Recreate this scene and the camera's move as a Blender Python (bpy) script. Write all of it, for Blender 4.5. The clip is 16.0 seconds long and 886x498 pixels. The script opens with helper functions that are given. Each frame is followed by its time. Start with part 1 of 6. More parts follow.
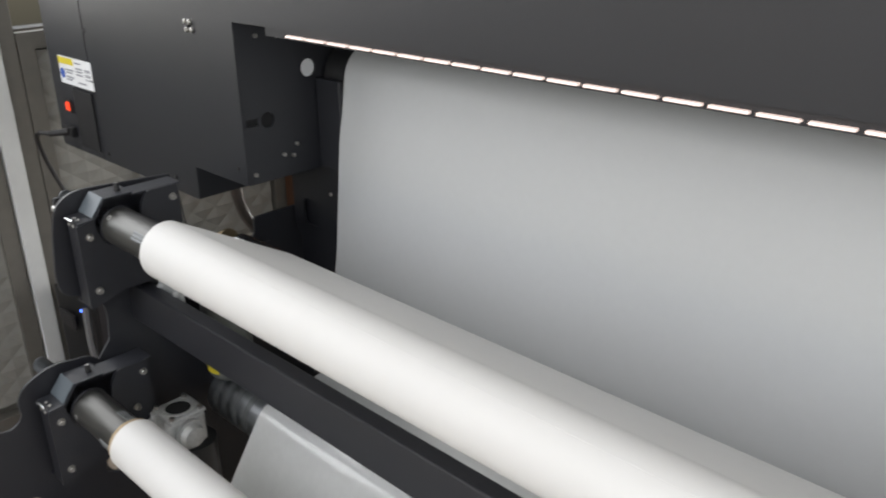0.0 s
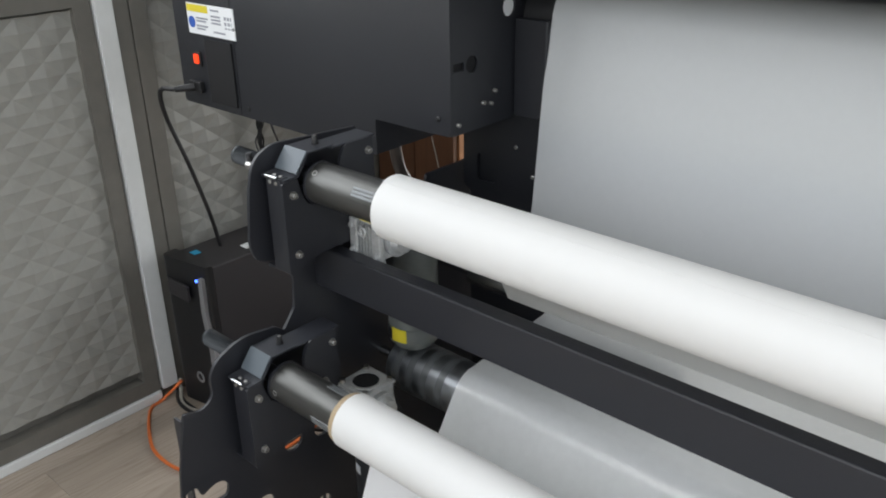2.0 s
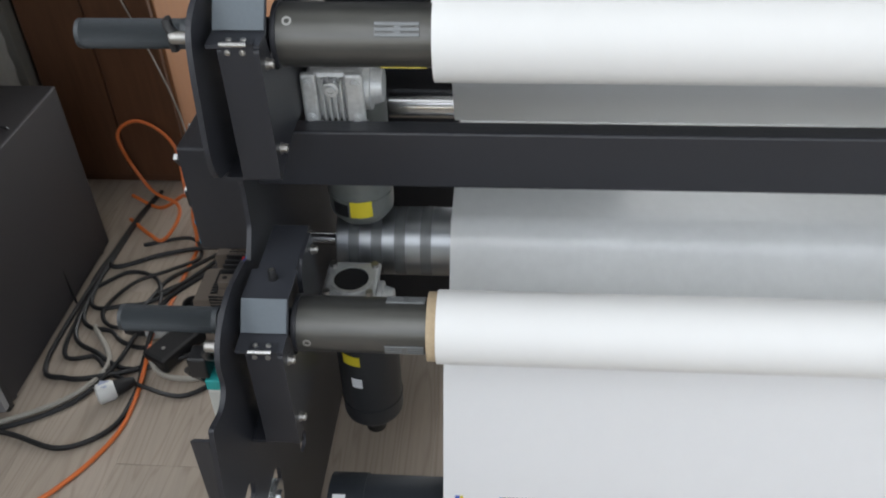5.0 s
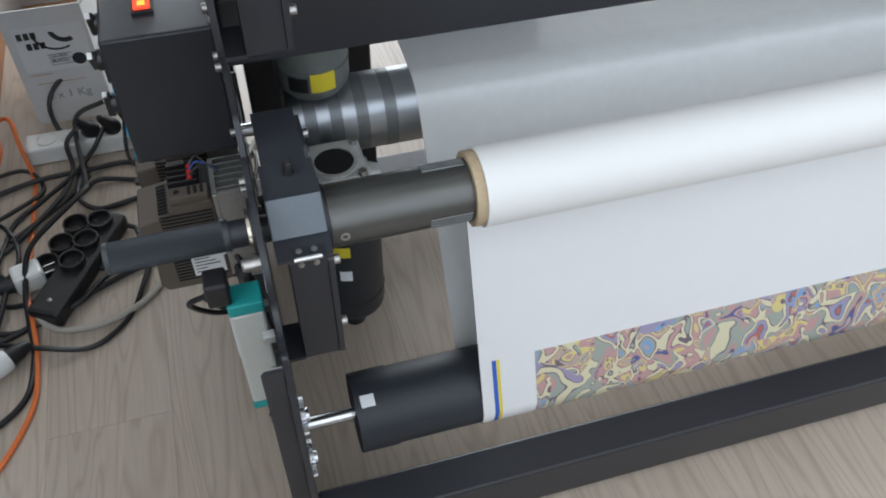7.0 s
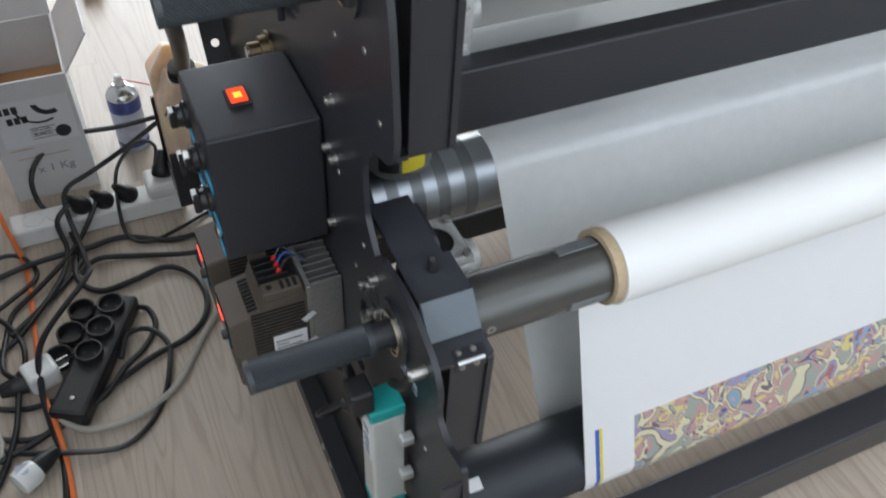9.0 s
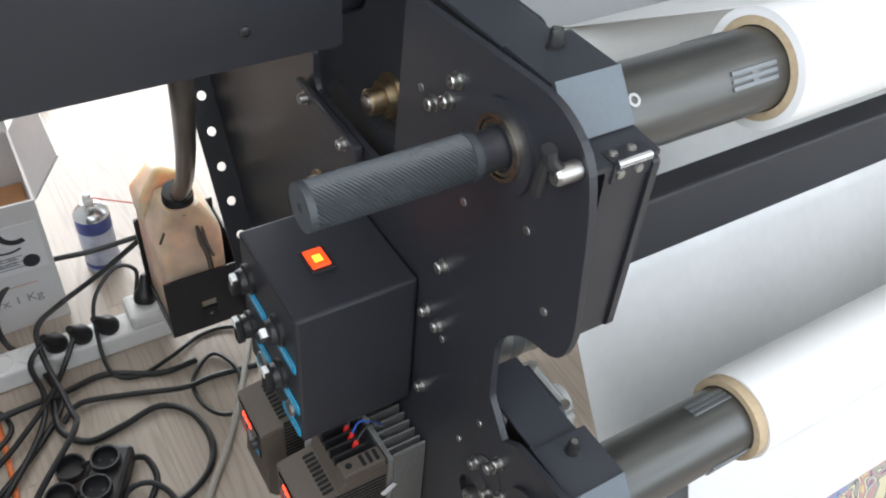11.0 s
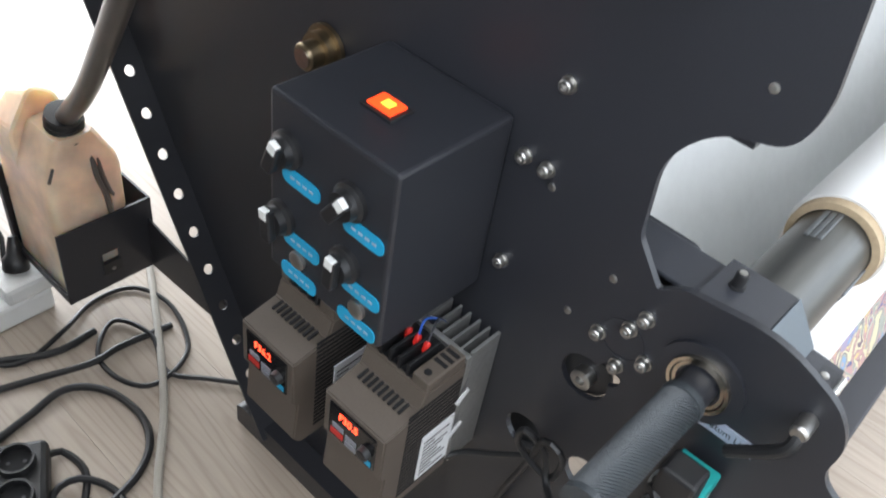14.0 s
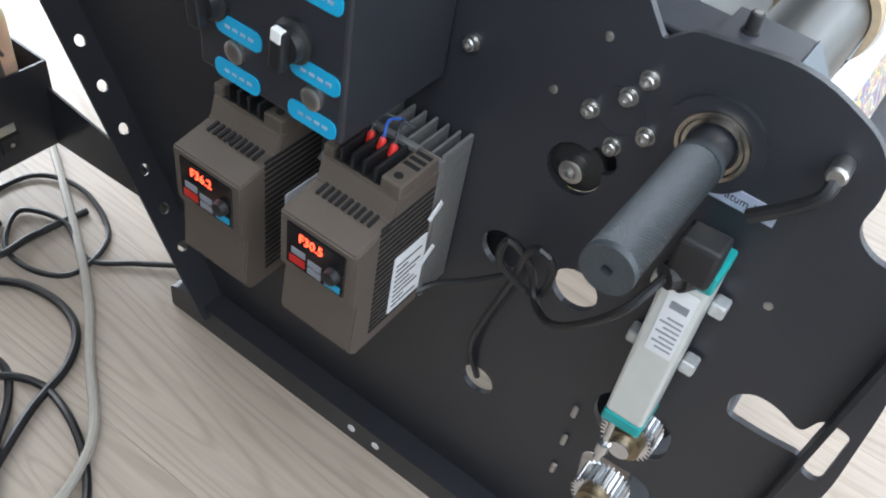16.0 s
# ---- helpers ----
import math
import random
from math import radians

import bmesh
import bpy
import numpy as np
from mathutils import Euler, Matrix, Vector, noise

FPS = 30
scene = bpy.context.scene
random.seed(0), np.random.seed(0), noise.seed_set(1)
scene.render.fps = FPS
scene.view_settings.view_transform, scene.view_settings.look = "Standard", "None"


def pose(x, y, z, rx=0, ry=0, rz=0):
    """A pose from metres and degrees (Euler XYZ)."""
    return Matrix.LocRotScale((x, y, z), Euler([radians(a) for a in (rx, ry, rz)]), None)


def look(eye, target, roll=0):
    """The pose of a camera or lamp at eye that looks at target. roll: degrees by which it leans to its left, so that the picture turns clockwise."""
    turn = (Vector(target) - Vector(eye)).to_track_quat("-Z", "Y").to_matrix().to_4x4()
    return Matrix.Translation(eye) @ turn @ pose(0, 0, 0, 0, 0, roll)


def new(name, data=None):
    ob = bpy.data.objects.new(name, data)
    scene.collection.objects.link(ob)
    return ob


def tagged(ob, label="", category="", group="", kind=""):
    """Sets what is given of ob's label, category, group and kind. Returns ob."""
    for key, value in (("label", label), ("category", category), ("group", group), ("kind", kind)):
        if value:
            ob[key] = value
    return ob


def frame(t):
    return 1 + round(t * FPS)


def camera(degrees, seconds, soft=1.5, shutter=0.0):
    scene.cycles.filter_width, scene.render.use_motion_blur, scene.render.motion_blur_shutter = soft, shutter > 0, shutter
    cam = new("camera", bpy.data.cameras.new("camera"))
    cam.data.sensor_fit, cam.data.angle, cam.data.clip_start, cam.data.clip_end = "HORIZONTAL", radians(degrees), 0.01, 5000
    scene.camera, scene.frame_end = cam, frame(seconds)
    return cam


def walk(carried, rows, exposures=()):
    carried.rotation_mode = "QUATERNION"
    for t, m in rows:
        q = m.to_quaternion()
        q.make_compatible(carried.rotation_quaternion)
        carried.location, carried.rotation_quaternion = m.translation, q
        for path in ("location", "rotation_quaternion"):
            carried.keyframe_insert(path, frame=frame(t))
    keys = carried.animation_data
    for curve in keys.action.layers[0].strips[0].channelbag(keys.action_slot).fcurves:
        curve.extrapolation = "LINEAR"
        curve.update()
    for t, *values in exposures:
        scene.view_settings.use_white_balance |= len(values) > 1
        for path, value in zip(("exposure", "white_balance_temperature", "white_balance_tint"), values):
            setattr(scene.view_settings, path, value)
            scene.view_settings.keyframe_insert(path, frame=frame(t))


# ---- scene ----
cam = camera(55.1, 16.0, 1.9, 0.35)
METRES = 2.64
BASE = pose(1.436, -0.600, 1.400, -22.65, 0.70, 44.19)
ROWS = [
    (0.0, 0.0, 0.0, 0.0, 0.0, 0.0, -0.0),
    (0.5, -0.0174, 0.0021, -0.0033, 2.63, -0.01, -0.78),
    (1.0, -0.0628, -0.0021, -0.0097, 1.96, -0.41, -0.22),
    (1.5, -0.1183, 0.0018, -0.0151, -0.39, -1.24, 0.5),
    (2.0, -0.1565, 0.0481, -0.0076, -1.88, -2.05, 1.08),
    (2.5, -0.1985, 0.0859, 0.0061, -6.58, -3.56, 2.21),
    (3.0, -0.2555, 0.1114, 0.0161, -15.31, -6.88, 6.51),
    (3.5, -0.2873, 0.145, 0.0196, -19.9, -9.57, 8.55),
    (4.0, -0.3017, 0.1912, 0.0305, -23.91, -12.27, 10.67),
    (4.5, -0.3227, 0.2196, 0.0352, -29.56, -15.68, 12.82),
    (5.0, -0.3661, 0.2377, 0.0371, -37.57, -20.82, 15.36),
    (7.5, -0.4367, 0.3634, 0.0562, -63.12, -37.74, 18.74),
    (8.0, -0.4575, 0.3754, 0.0634, -66.91, -38.92, 18.42),
    (8.5, -0.458, 0.4006, 0.0791, -67.25, -38.25, 18.02),
    (9.0, -0.4388, 0.4304, 0.0943, -67.14, -36.9, 18.08),
    (9.5, -0.4249, 0.4543, 0.1064, -67.14, -36.64, 18.21),
    (12.0, -0.3987, 0.5548, 0.131, -79.59, -35.46, 16.9),
    (12.5, -0.3918, 0.5843, 0.1272, -81.32, -36.82, 16.18),
    (13.0, -0.3927, 0.6019, 0.116, -87.68, -40.04, 15.48),
    (13.5, -0.3975, 0.6076, 0.1058, -90.47, -41.54, 15.27),
    (14.0, -0.4024, 0.6185, 0.0914, -91.24, -42.4, 14.94),
    (14.5, -0.4044, 0.6275, 0.0777, -93.27, -44.52, 14.36),
    (15.0, -0.4044, 0.6343, 0.0663, -94.74, -45.87, 14.19),
    (15.5, -0.4042, 0.6398, 0.0556, -96.99, -47.66, 14.3),
    (16.0, -0.4036, 0.6462, 0.0467, -98.38, -48.93, 14.03),
]
EXPOSURES = [(0.0, -0.46, 6800, 12), (0.7, -0.43, 6700, 10), (1.5, -0.41, 6600, 10), (5.0, -0.40, 6400, 10), (8.0, -0.38, 6060, 8), (9.5, -0.22, 6250, 9), (12.0, 0.54, 6330, 10), (14.0, 0.62, 6250, 10), (16.0, 0.72, 5980, 9)]
walk(cam, [(t, BASE @ pose(METRES * x, METRES * y, METRES * z, 90 + pitch, roll, yaw)) for t, x, y, z, yaw, pitch, roll in ROWS], EXPOSURES)

# ---- light ----
from mathutils import geometry
world = bpy.data.worlds.new("world")
scene.world = world
world.use_nodes = True
sky = world.node_tree.nodes.new("ShaderNodeTexSky")
sky.sky_type, sky.sun_disc, sky.sun_elevation, sky.sun_rotation = "NISHITA", False, radians(40), radians(200)
world.node_tree.links.new(sky.outputs[0], world.node_tree.nodes["Background"].inputs[0])
world.node_tree.nodes["Background"].inputs[1].default_value = 0.12


def window_light(name, eye, target, sx, sy, watts, colour):
    data = bpy.data.lights.new(name, "AREA")
    data.shape, data.size, data.size_y, data.energy, data.color = "RECTANGLE", sx, sy, watts, colour
    ob = new(name, data)
    ob.matrix_world = look(eye, target)
    return ob


window_light("window_light_south", (1.4, -1.47, 1.60), (1.4, 0.3, 0.60), 3.6, 2.0, 43, (0.95, 0.98, 1.0))
window_light("window_light_north", (0.7, 3.55, 1.3), (0.7, 0, 0.6), 2.8, 2.2, 155, (0.97, 0.99, 1.0))
window_light("window_light_west", (-0.955, -0.75, 1.73), (2.0, -0.75, 1.73), 3.5, 1.16, 62, (0.95, 0.98, 1.0))
# added lamp without a known source; brightens the webs, partition and floor
window_light("added_light_east", (4.17, -0.2, 1.5), (0, -0.2, 0.9), 2.6, 1.8, 36, (0.95, 0.98, 1.0))

# ---- materials ----


def mat(name, base, rough=0.5, metal=0.0, grain=0.15, scale=60.0, bump=0.05, bump_scale=400.0, stain=0.12, stain_scale=6.0, emit=None, strength=0.0, stretch=(1, 1, 1), coat=0.0, rand=0.0):
    m = bpy.data.materials.new(name)
    m.use_nodes = True
    nt = m.node_tree
    n, ln = nt.nodes, nt.links
    b = n["Principled BSDF"]
    tc = n.new("ShaderNodeTexCoord")
    mp = n.new("ShaderNodeMapping")
    mp.inputs["Scale"].default_value = stretch
    ln.new(tc.outputs["Object"], mp.inputs["Vector"])
    a = n.new("ShaderNodeTexNoise")
    a.inputs["Scale"].default_value, a.inputs["Detail"].default_value = scale, 5
    s = n.new("ShaderNodeTexNoise")
    s.inputs["Scale"].default_value, s.inputs["Detail"].default_value = stain_scale, 3
    ln.new(mp.outputs[0], a.inputs["Vector"])
    ln.new(mp.outputs[0], s.inputs["Vector"])
    f = n.new("ShaderNodeMath")
    f.operation = "MULTIPLY_ADD"
    ln.new(a.outputs[0], f.inputs[0])
    f.inputs[1].default_value, f.inputs[2].default_value = 2 * grain, 1 - grain
    g = n.new("ShaderNodeMath")
    g.operation = "MULTIPLY_ADD"
    ln.new(s.outputs[0], g.inputs[0])
    g.inputs[1].default_value, g.inputs[2].default_value = 2 * stain, 1 - stain
    h = n.new("ShaderNodeMath")
    h.operation = "MULTIPLY"
    ln.new(f.outputs[0], h.inputs[0])
    ln.new(g.outputs[0], h.inputs[1])
    last = h
    if rand:
        oi = n.new("ShaderNodeObjectInfo")
        k = n.new("ShaderNodeMath")
        k.operation = "MULTIPLY_ADD"
        ln.new(oi.outputs["Random"], k.inputs[0])
        k.inputs[1].default_value, k.inputs[2].default_value = 2 * rand, 1 - rand
        k2 = n.new("ShaderNodeMath")
        k2.operation = "MULTIPLY"
        ln.new(h.outputs[0], k2.inputs[0])
        ln.new(k.outputs[0], k2.inputs[1])
        last = k2
    v = n.new("ShaderNodeVectorMath")
    v.operation = "SCALE"
    v.inputs[0].default_value = base
    ln.new(last.outputs[0], v.inputs["Scale"])
    ln.new(v.outputs[0], b.inputs["Base Color"])
    r = n.new("ShaderNodeMath")
    r.operation = "MULTIPLY_ADD"
    ln.new(s.outputs[0], r.inputs[0])
    r.inputs[1].default_value, r.inputs[2].default_value = 0.3 * rough, 0.85 * rough
    ln.new(r.outputs[0], b.inputs["Roughness"])
    b.inputs["Metallic"].default_value = metal
    b.inputs["Coat Weight"].default_value = coat
    if bump:
        bn = n.new("ShaderNodeTexNoise")
        bn.inputs["Scale"].default_value, bn.inputs["Detail"].default_value = bump_scale, 2
        ln.new(mp.outputs[0], bn.inputs["Vector"])
        bp = n.new("ShaderNodeBump")
        bp.inputs["Strength"].default_value, bp.inputs["Distance"].default_value = bump, 0.001
        ln.new(bn.outputs[0], bp.inputs["Height"])
        ln.new(bp.outputs[0], b.inputs["Normal"])
    if emit:
        b.inputs["Emission Color"].default_value = (*emit, 1)
        b.inputs["Emission Strength"].default_value = strength
    return m


COAT = mat("black_powder_coat", (0.021, 0.022, 0.027), 0.36, 0, 0.25, 900, 0.25, 1500, 0.15, 5)
COAT_BODY = mat("printer_black_coat", (0.016, 0.017, 0.021), 0.40, 0, 0.2, 900, 0.3, 1400, 0.12, 4)
COAT_CAP = mat("satin_black_cap", (0.032, 0.034, 0.041), 0.33, 0, 0.15, 900, 0.15, 1500, 0.15, 8)
# black coat with the window's reflection put into its base colour
COAT_SHEEN = mat("coat_with_painted_sheen", (0.095, 0.115, 0.132), 0.4, 0, 0.1, 300, 0.08, 900, 0.1, 20)
PAPER = mat("white_paper", (0.70, 0.70, 0.69), 0.55, 0, 0.015, 40, 0.03, 500, 0.02, 3)
PAPER_WEB = mat("thin_white_paper", (0.80, 0.80, 0.80), 0.5, 0, 0.015, 40, 0.03, 500, 0.02, 3)
# grey paper back, base darkened further for the hood's shade on it
SHEET = mat("coated_paper_back_shaded", (0.475, 0.488, 0.492), 0.5, 0, 0.025, 70, 0.05, 120, 0.03, 3)
CORE = mat("cardboard_core", (0.40, 0.31, 0.20), 0.8, 0, 0.2, 200, 0.1, 500)
SHAFT = mat("dark_anodised_shaft", (0.105, 0.105, 0.10), 0.34, 0.75, 0.35, 80, 0.08, 500, 0.35, 14, stretch=(0.1, 1, 1))
STEEL = mat("bright_steel", (0.62, 0.63, 0.64), 0.22, 1, 0.1, 80, 0.03, 400, 0.1, 8)
ZINC = mat("zinc_bolt", (0.44, 0.43, 0.41), 0.36, 1, 0.15, 300, 0.05, 500)
BAND = mat("dull_tape_band", (0.17, 0.18, 0.185), 0.4, 0.6, 0.1, 60, 0.05, 300)
ROLLER = mat("brushed_aluminium_roller", (0.36, 0.38, 0.40), 0.36, 1, 0.15, 20, 0.05, 300, 0.15, 8, stretch=(0.05, 1, 1))
CAST = mat("cast_aluminium", (0.60, 0.61, 0.61), 0.45, 0.6, 0.25, 150, 0.3, 500, 0.2, 20)
MOTOR = mat("olive_grey_motor_paint", (0.16, 0.17, 0.16), 0.42, 0.2, 0.15, 120, 0.08, 500)
MOTOR_DARK = mat("dark_motor_paint", (0.028, 0.029, 0.031), 0.45, 0.0, 0.15, 120, 0.08, 500)
RUBBER = mat("black_rubber_roller", (0.016, 0.02, 0.026), 0.5, 0, 0.2, 200, 0.1, 800)
GRIP = mat("knurled_grip", (0.038, 0.044, 0.049), 0.42, 0, 0.25, 700, 0.6, 900)
BEARING = mat("tarnished_bearing_steel", (0.66, 0.60, 0.50), 0.24, 1.0, 0.2, 100, 0.05, 500)
BLACK = mat("black_plastic", (0.013, 0.013, 0.014), 0.42, 0, 0.2, 400, 0.15, 900)
CABLE = mat("black_cable_jacket", (0.012, 0.012, 0.013), 0.42, 0, 0.2, 200, 0.05, 900)
# near-black colour stands in for the shade inside holes, slots and wells
DEEP_SHADE = mat("painted_depth_shade", (0.004, 0.004, 0.005), 0.8, 0, 0.2, 100, 0)
BRASS = mat("brass", (0.28, 0.22, 0.14), 0.42, 1, 0.2, 100, 0.05, 500)
WHITE_PL = mat("white_plastic", (0.72, 0.72, 0.70), 0.35, 0, 0.04, 50, 0.03, 500, 0.08, 20)
LABEL_W = mat("white_label", (0.74, 0.75, 0.76), 0.5, 0, 0.03, 100, 0.02, 500)
LABEL_Y = mat("yellow_label", (0.66, 0.54, 0.03), 0.45, 0, 0.05, 100, 0.02, 500)
LABEL_B = mat("blue_label", (0.03, 0.10, 0.42), 0.45, 0, 0.05, 100, 0.02, 500)
LABEL_C = mat("cyan_label", (0.02, 0.33, 0.56), 0.4, 0, 0.06, 300, 0.02, 500)
INK = mat("printed_ink", (0.03, 0.03, 0.035), 0.5, 0, 0.1, 300, 0)
INK_GREY = mat("grey_ink", (0.24, 0.25, 0.28), 0.5, 0, 0.1, 300, 0)
RED_GLOW = mat("lit_red_rocker", (0.6, 0.03, 0.01), 0.3, 0, 0.1, 50, 0, emit=(1.0, 0.07, 0.01), strength=1.3)
ORANGE_CORE = mat("lit_orange_spot", (0.8, 0.3, 0.02), 0.3, 0, 0.1, 50, 0, emit=(1.0, 0.38, 0.03), strength=2.4)
RED_LED = mat("red_digits", (0.5, 0.02, 0.01), 0.3, 0, 0.1, 50, 0, emit=(1.0, 0.06, 0.02), strength=3.5)
BLUE_LED = mat("blue_led", (0.05, 0.1, 0.6), 0.3, 0, 0.1, 50, 0, emit=(0.05, 0.15, 1.0), strength=6.0)
LED_STRIP = mat("warm_led_strip", (0.9, 0.8, 0.75), 0.3, 0, 0.1, 50, 0, emit=(1.0, 0.80, 0.74), strength=1.0)
TAUPE = mat("taupe_inverter_plastic", (0.098, 0.079, 0.064), 0.48, 0, 0.12, 500, 0.1, 1200, 0.08, 20)
HEATSINK = mat("heatsink_aluminium", (0.42, 0.42, 0.41), 0.45, 0.8, 0.2, 200, 0.1, 600)
TEAL = mat("teal_end_cap", (0.02, 0.30, 0.29), 0.45, 0, 0.1, 200, 0.05, 500)
ENC = mat("silver_extrusion", (0.62, 0.64, 0.61), 0.4, 0.35, 0.06, 100, 0.05, 600, 0.06, 10)
RED_PL = mat("red_ferrule", (0.55, 0.02, 0.015), 0.4, 0, 0.1, 300, 0)
ORANGE_CB = mat("orange_cable_jacket", (0.70, 0.17, 0.04), 0.45, 0, 0.1, 100, 0.03, 500)
WHITE_CB = mat("grey_cable_jacket", (0.36, 0.335, 0.29), 0.5, 0, 0.1, 100, 0.03, 500)
CARDBOARD = mat("brown_cardboard", (0.50, 0.27, 0.13), 0.8, 0, 0.1, 60, 0.1, 200, 0.15, 6)
CARTON_W = mat("white_carton", (0.66, 0.66, 0.66), 0.6, 0, 0.05, 60, 0.05, 200, 0.08, 8)
WOOD_DK = mat("dark_brown_wood", (0.115, 0.050, 0.024), 0.45, 0, 0.35, 14, 0.1, 100, 0.2, 3, stretch=(6, 6, 0.5))
WOOD_SIDE = mat("orange_brown_laminate", (0.30, 0.135, 0.055), 0.75, 0, 0.15, 20, 0.05, 100, 0.1, 4, stretch=(6, 6, 0.5))
WALL_P = mat("wall_paint", (0.62, 0.63, 0.62), 0.7, 0, 0.04, 30, 0.1, 300, 0.06, 2)
CEIL_P = mat("ceiling_paint", (0.72, 0.72, 0.70), 0.8, 0, 0.04, 30, 0.1, 300, 0.06, 2)
PANEL = mat("grey_embossed_panel", (0.31, 0.305, 0.28), 0.36, 0, 0.1, 40, 0.05, 500, 0.12, 4)
FRAME_G = mat("grey_aluminium_frame", (0.165, 0.156, 0.138), 0.42, 0.1, 0.12, 40, 0.05, 500, 0.15, 5)
POST_W = mat("white_profile", (0.70, 0.71, 0.70), 0.4, 0, 0.05, 40, 0.03, 500, 0.1, 6)
PC_BLACK = mat("computer_black_steel", (0.028, 0.025, 0.027), 0.55, 0, 0.25, 700, 0.3, 1300, 0.2, 5)
PC_SILVER = mat("silver_trim", (0.36, 0.36, 0.37), 0.35, 0.4, 0.1, 100, 0.05, 500)
BOTTLE = mat("stained_translucent_plastic", (0.83, 0.63, 0.46), 0.32, 0, 0.35, 30, 0.05, 100, 0.45, 11)
BOTTLE.node_tree.nodes["Principled BSDF"].inputs["Subsurface Weight"].default_value = 0.7
BOTTLE.node_tree.nodes["Principled BSDF"].inputs["Subsurface Radius"].default_value = (0.06, 0.035, 0.02)
BOTTLE.node_tree.nodes["Principled BSDF"].inputs["Subsurface Scale"].default_value = 1.0
TUBE_G = mat("ink_stained_tube", (0.10, 0.085, 0.075), 0.3, 0, 0.4, 20, 0.05, 100, 0.4, 9)
CAN_BLUE = mat("blue_printed_can", (0.05, 0.07, 0.24), 0.3, 0.3, 0.3, 60, 0, stain=0.3, stain_scale=25)
CAN_WHITE = mat("pale_printed_can", (0.44, 0.48, 0.60), 0.3, 0.3, 0.15, 80, 0, stain=0.25, stain_scale=40)
GLASS_DK = mat("dark_acrylic", (0.008, 0.008, 0.009), 0.12, 0, 0.1, 50, 0)


def let_light_through(m, share):
    """Thin paper: part of the light goes through it."""
    n, ln = m.node_tree.nodes, m.node_tree.links
    t = n.new("ShaderNodeBsdfTranslucent")
    t.inputs["Color"].default_value = (0.82, 0.83, 0.83, 1)
    mx = n.new("ShaderNodeMixShader")
    mx.inputs[0].default_value = share
    ln.new(n["Principled BSDF"].outputs[0], mx.inputs[1])
    ln.new(t.outputs[0], mx.inputs[2])
    ln.new(mx.outputs[0], n["Material Output"].inputs["Surface"])


let_light_through(PAPER_WEB, 0.12)

# laminate boards with long pale grain
FLOOR = mat("pale_oak_laminate", (0.405, 0.34, 0.278), 0.34, 0, 0.16, 26, 0.06, 120, 0.12, 3, stretch=(7, 0.35, 1), rand=0.07)


def add_grain(m):
    nt = m.node_tree
    n, ln = nt.nodes, nt.links
    b = n["Principled BSDF"]
    src = b.inputs["Base Color"].links[0].from_socket
    tc = n.new("ShaderNodeTexCoord")
    oi = n.new("ShaderNodeObjectInfo")
    ad = n.new("ShaderNodeVectorMath")
    ad.operation = "MULTIPLY_ADD"
    ln.new(oi.outputs["Random"], ad.inputs[0])
    ad.inputs[1].default_value = (7.3, 13.1, 0)
    ln.new(tc.outputs["Object"], ad.inputs[2])
    mp = n.new("ShaderNodeMapping")
    mp.inputs["Scale"].default_value = (9, 0.8, 1)
    ln.new(ad.outputs[0], mp.inputs[0])
    w = n.new("ShaderNodeTexNoise")
    w.inputs["Scale"].default_value, w.inputs["Detail"].default_value, w.inputs["Distortion"].default_value = 1.1, 2, 0.6
    ln.new(mp.outputs[0], w.inputs["Vector"])
    k = n.new("ShaderNodeMath")
    k.operation = "MULTIPLY"
    k.inputs[1].default_value = 15.0
    ln.new(w.outputs[0], k.inputs[0])
    fr = n.new("ShaderNodeMath")
    fr.operation = "PINGPONG"
    fr.inputs[1].default_value = 0.5
    ln.new(k.outputs[0], fr.inputs[0])
    mx = n.new("ShaderNodeMixRGB")
    mx.blend_type = "MULTIPLY"
    cr = n.new("ShaderNodeValToRGB")
    cr.color_ramp.elements[0].position, cr.color_ramp.elements[0].color = 0.0, (0.89, 0.87, 0.84, 1)
    cr.color_ramp.elements[1].position, cr.color_ramp.elements[1].color = 0.22, (1.05, 1.05, 1.05, 1)
    ln.new(fr.outputs[0], cr.inputs[0])
    mx.inputs[0].default_value = 1.0
    ln.new(src, mx.inputs[1])
    ln.new(cr.outputs[0], mx.inputs[2])
    ln.new(mx.outputs[0], b.inputs["Base Color"])


add_grain(FLOOR)

# ---- mesh helpers ----


def empty(name, label, category, group="", at=(0, 0, 0)):
    ob = new(name)
    ob.location = at
    return tagged(ob, label, category, group)


def part(name, bm, material, parent=None, label="", smooth=False):
    me = bpy.data.meshes.new(name)
    bmesh.ops.recalc_face_normals(bm, faces=bm.faces)
    bm.to_mesh(me)
    bm.free()
    me.materials.append(material)
    if smooth:
        me.shade_smooth()
        me.set_sharp_from_angle(angle=radians(35))
    ob = new(name, me)
    if parent:
        ob.parent = parent
        top = parent
        off = Vector(parent.location)
        while top.parent:
            top = top.parent
            off += Vector(top.location)
        me.transform(Matrix.Translation(-off))
    if label:
        ob["label"] = label
    return ob


def thing(name, bm, material, label, category, group="", kind="", smooth=False):
    return tagged(part(name, bm, material, smooth=smooth), label, category, group, kind)


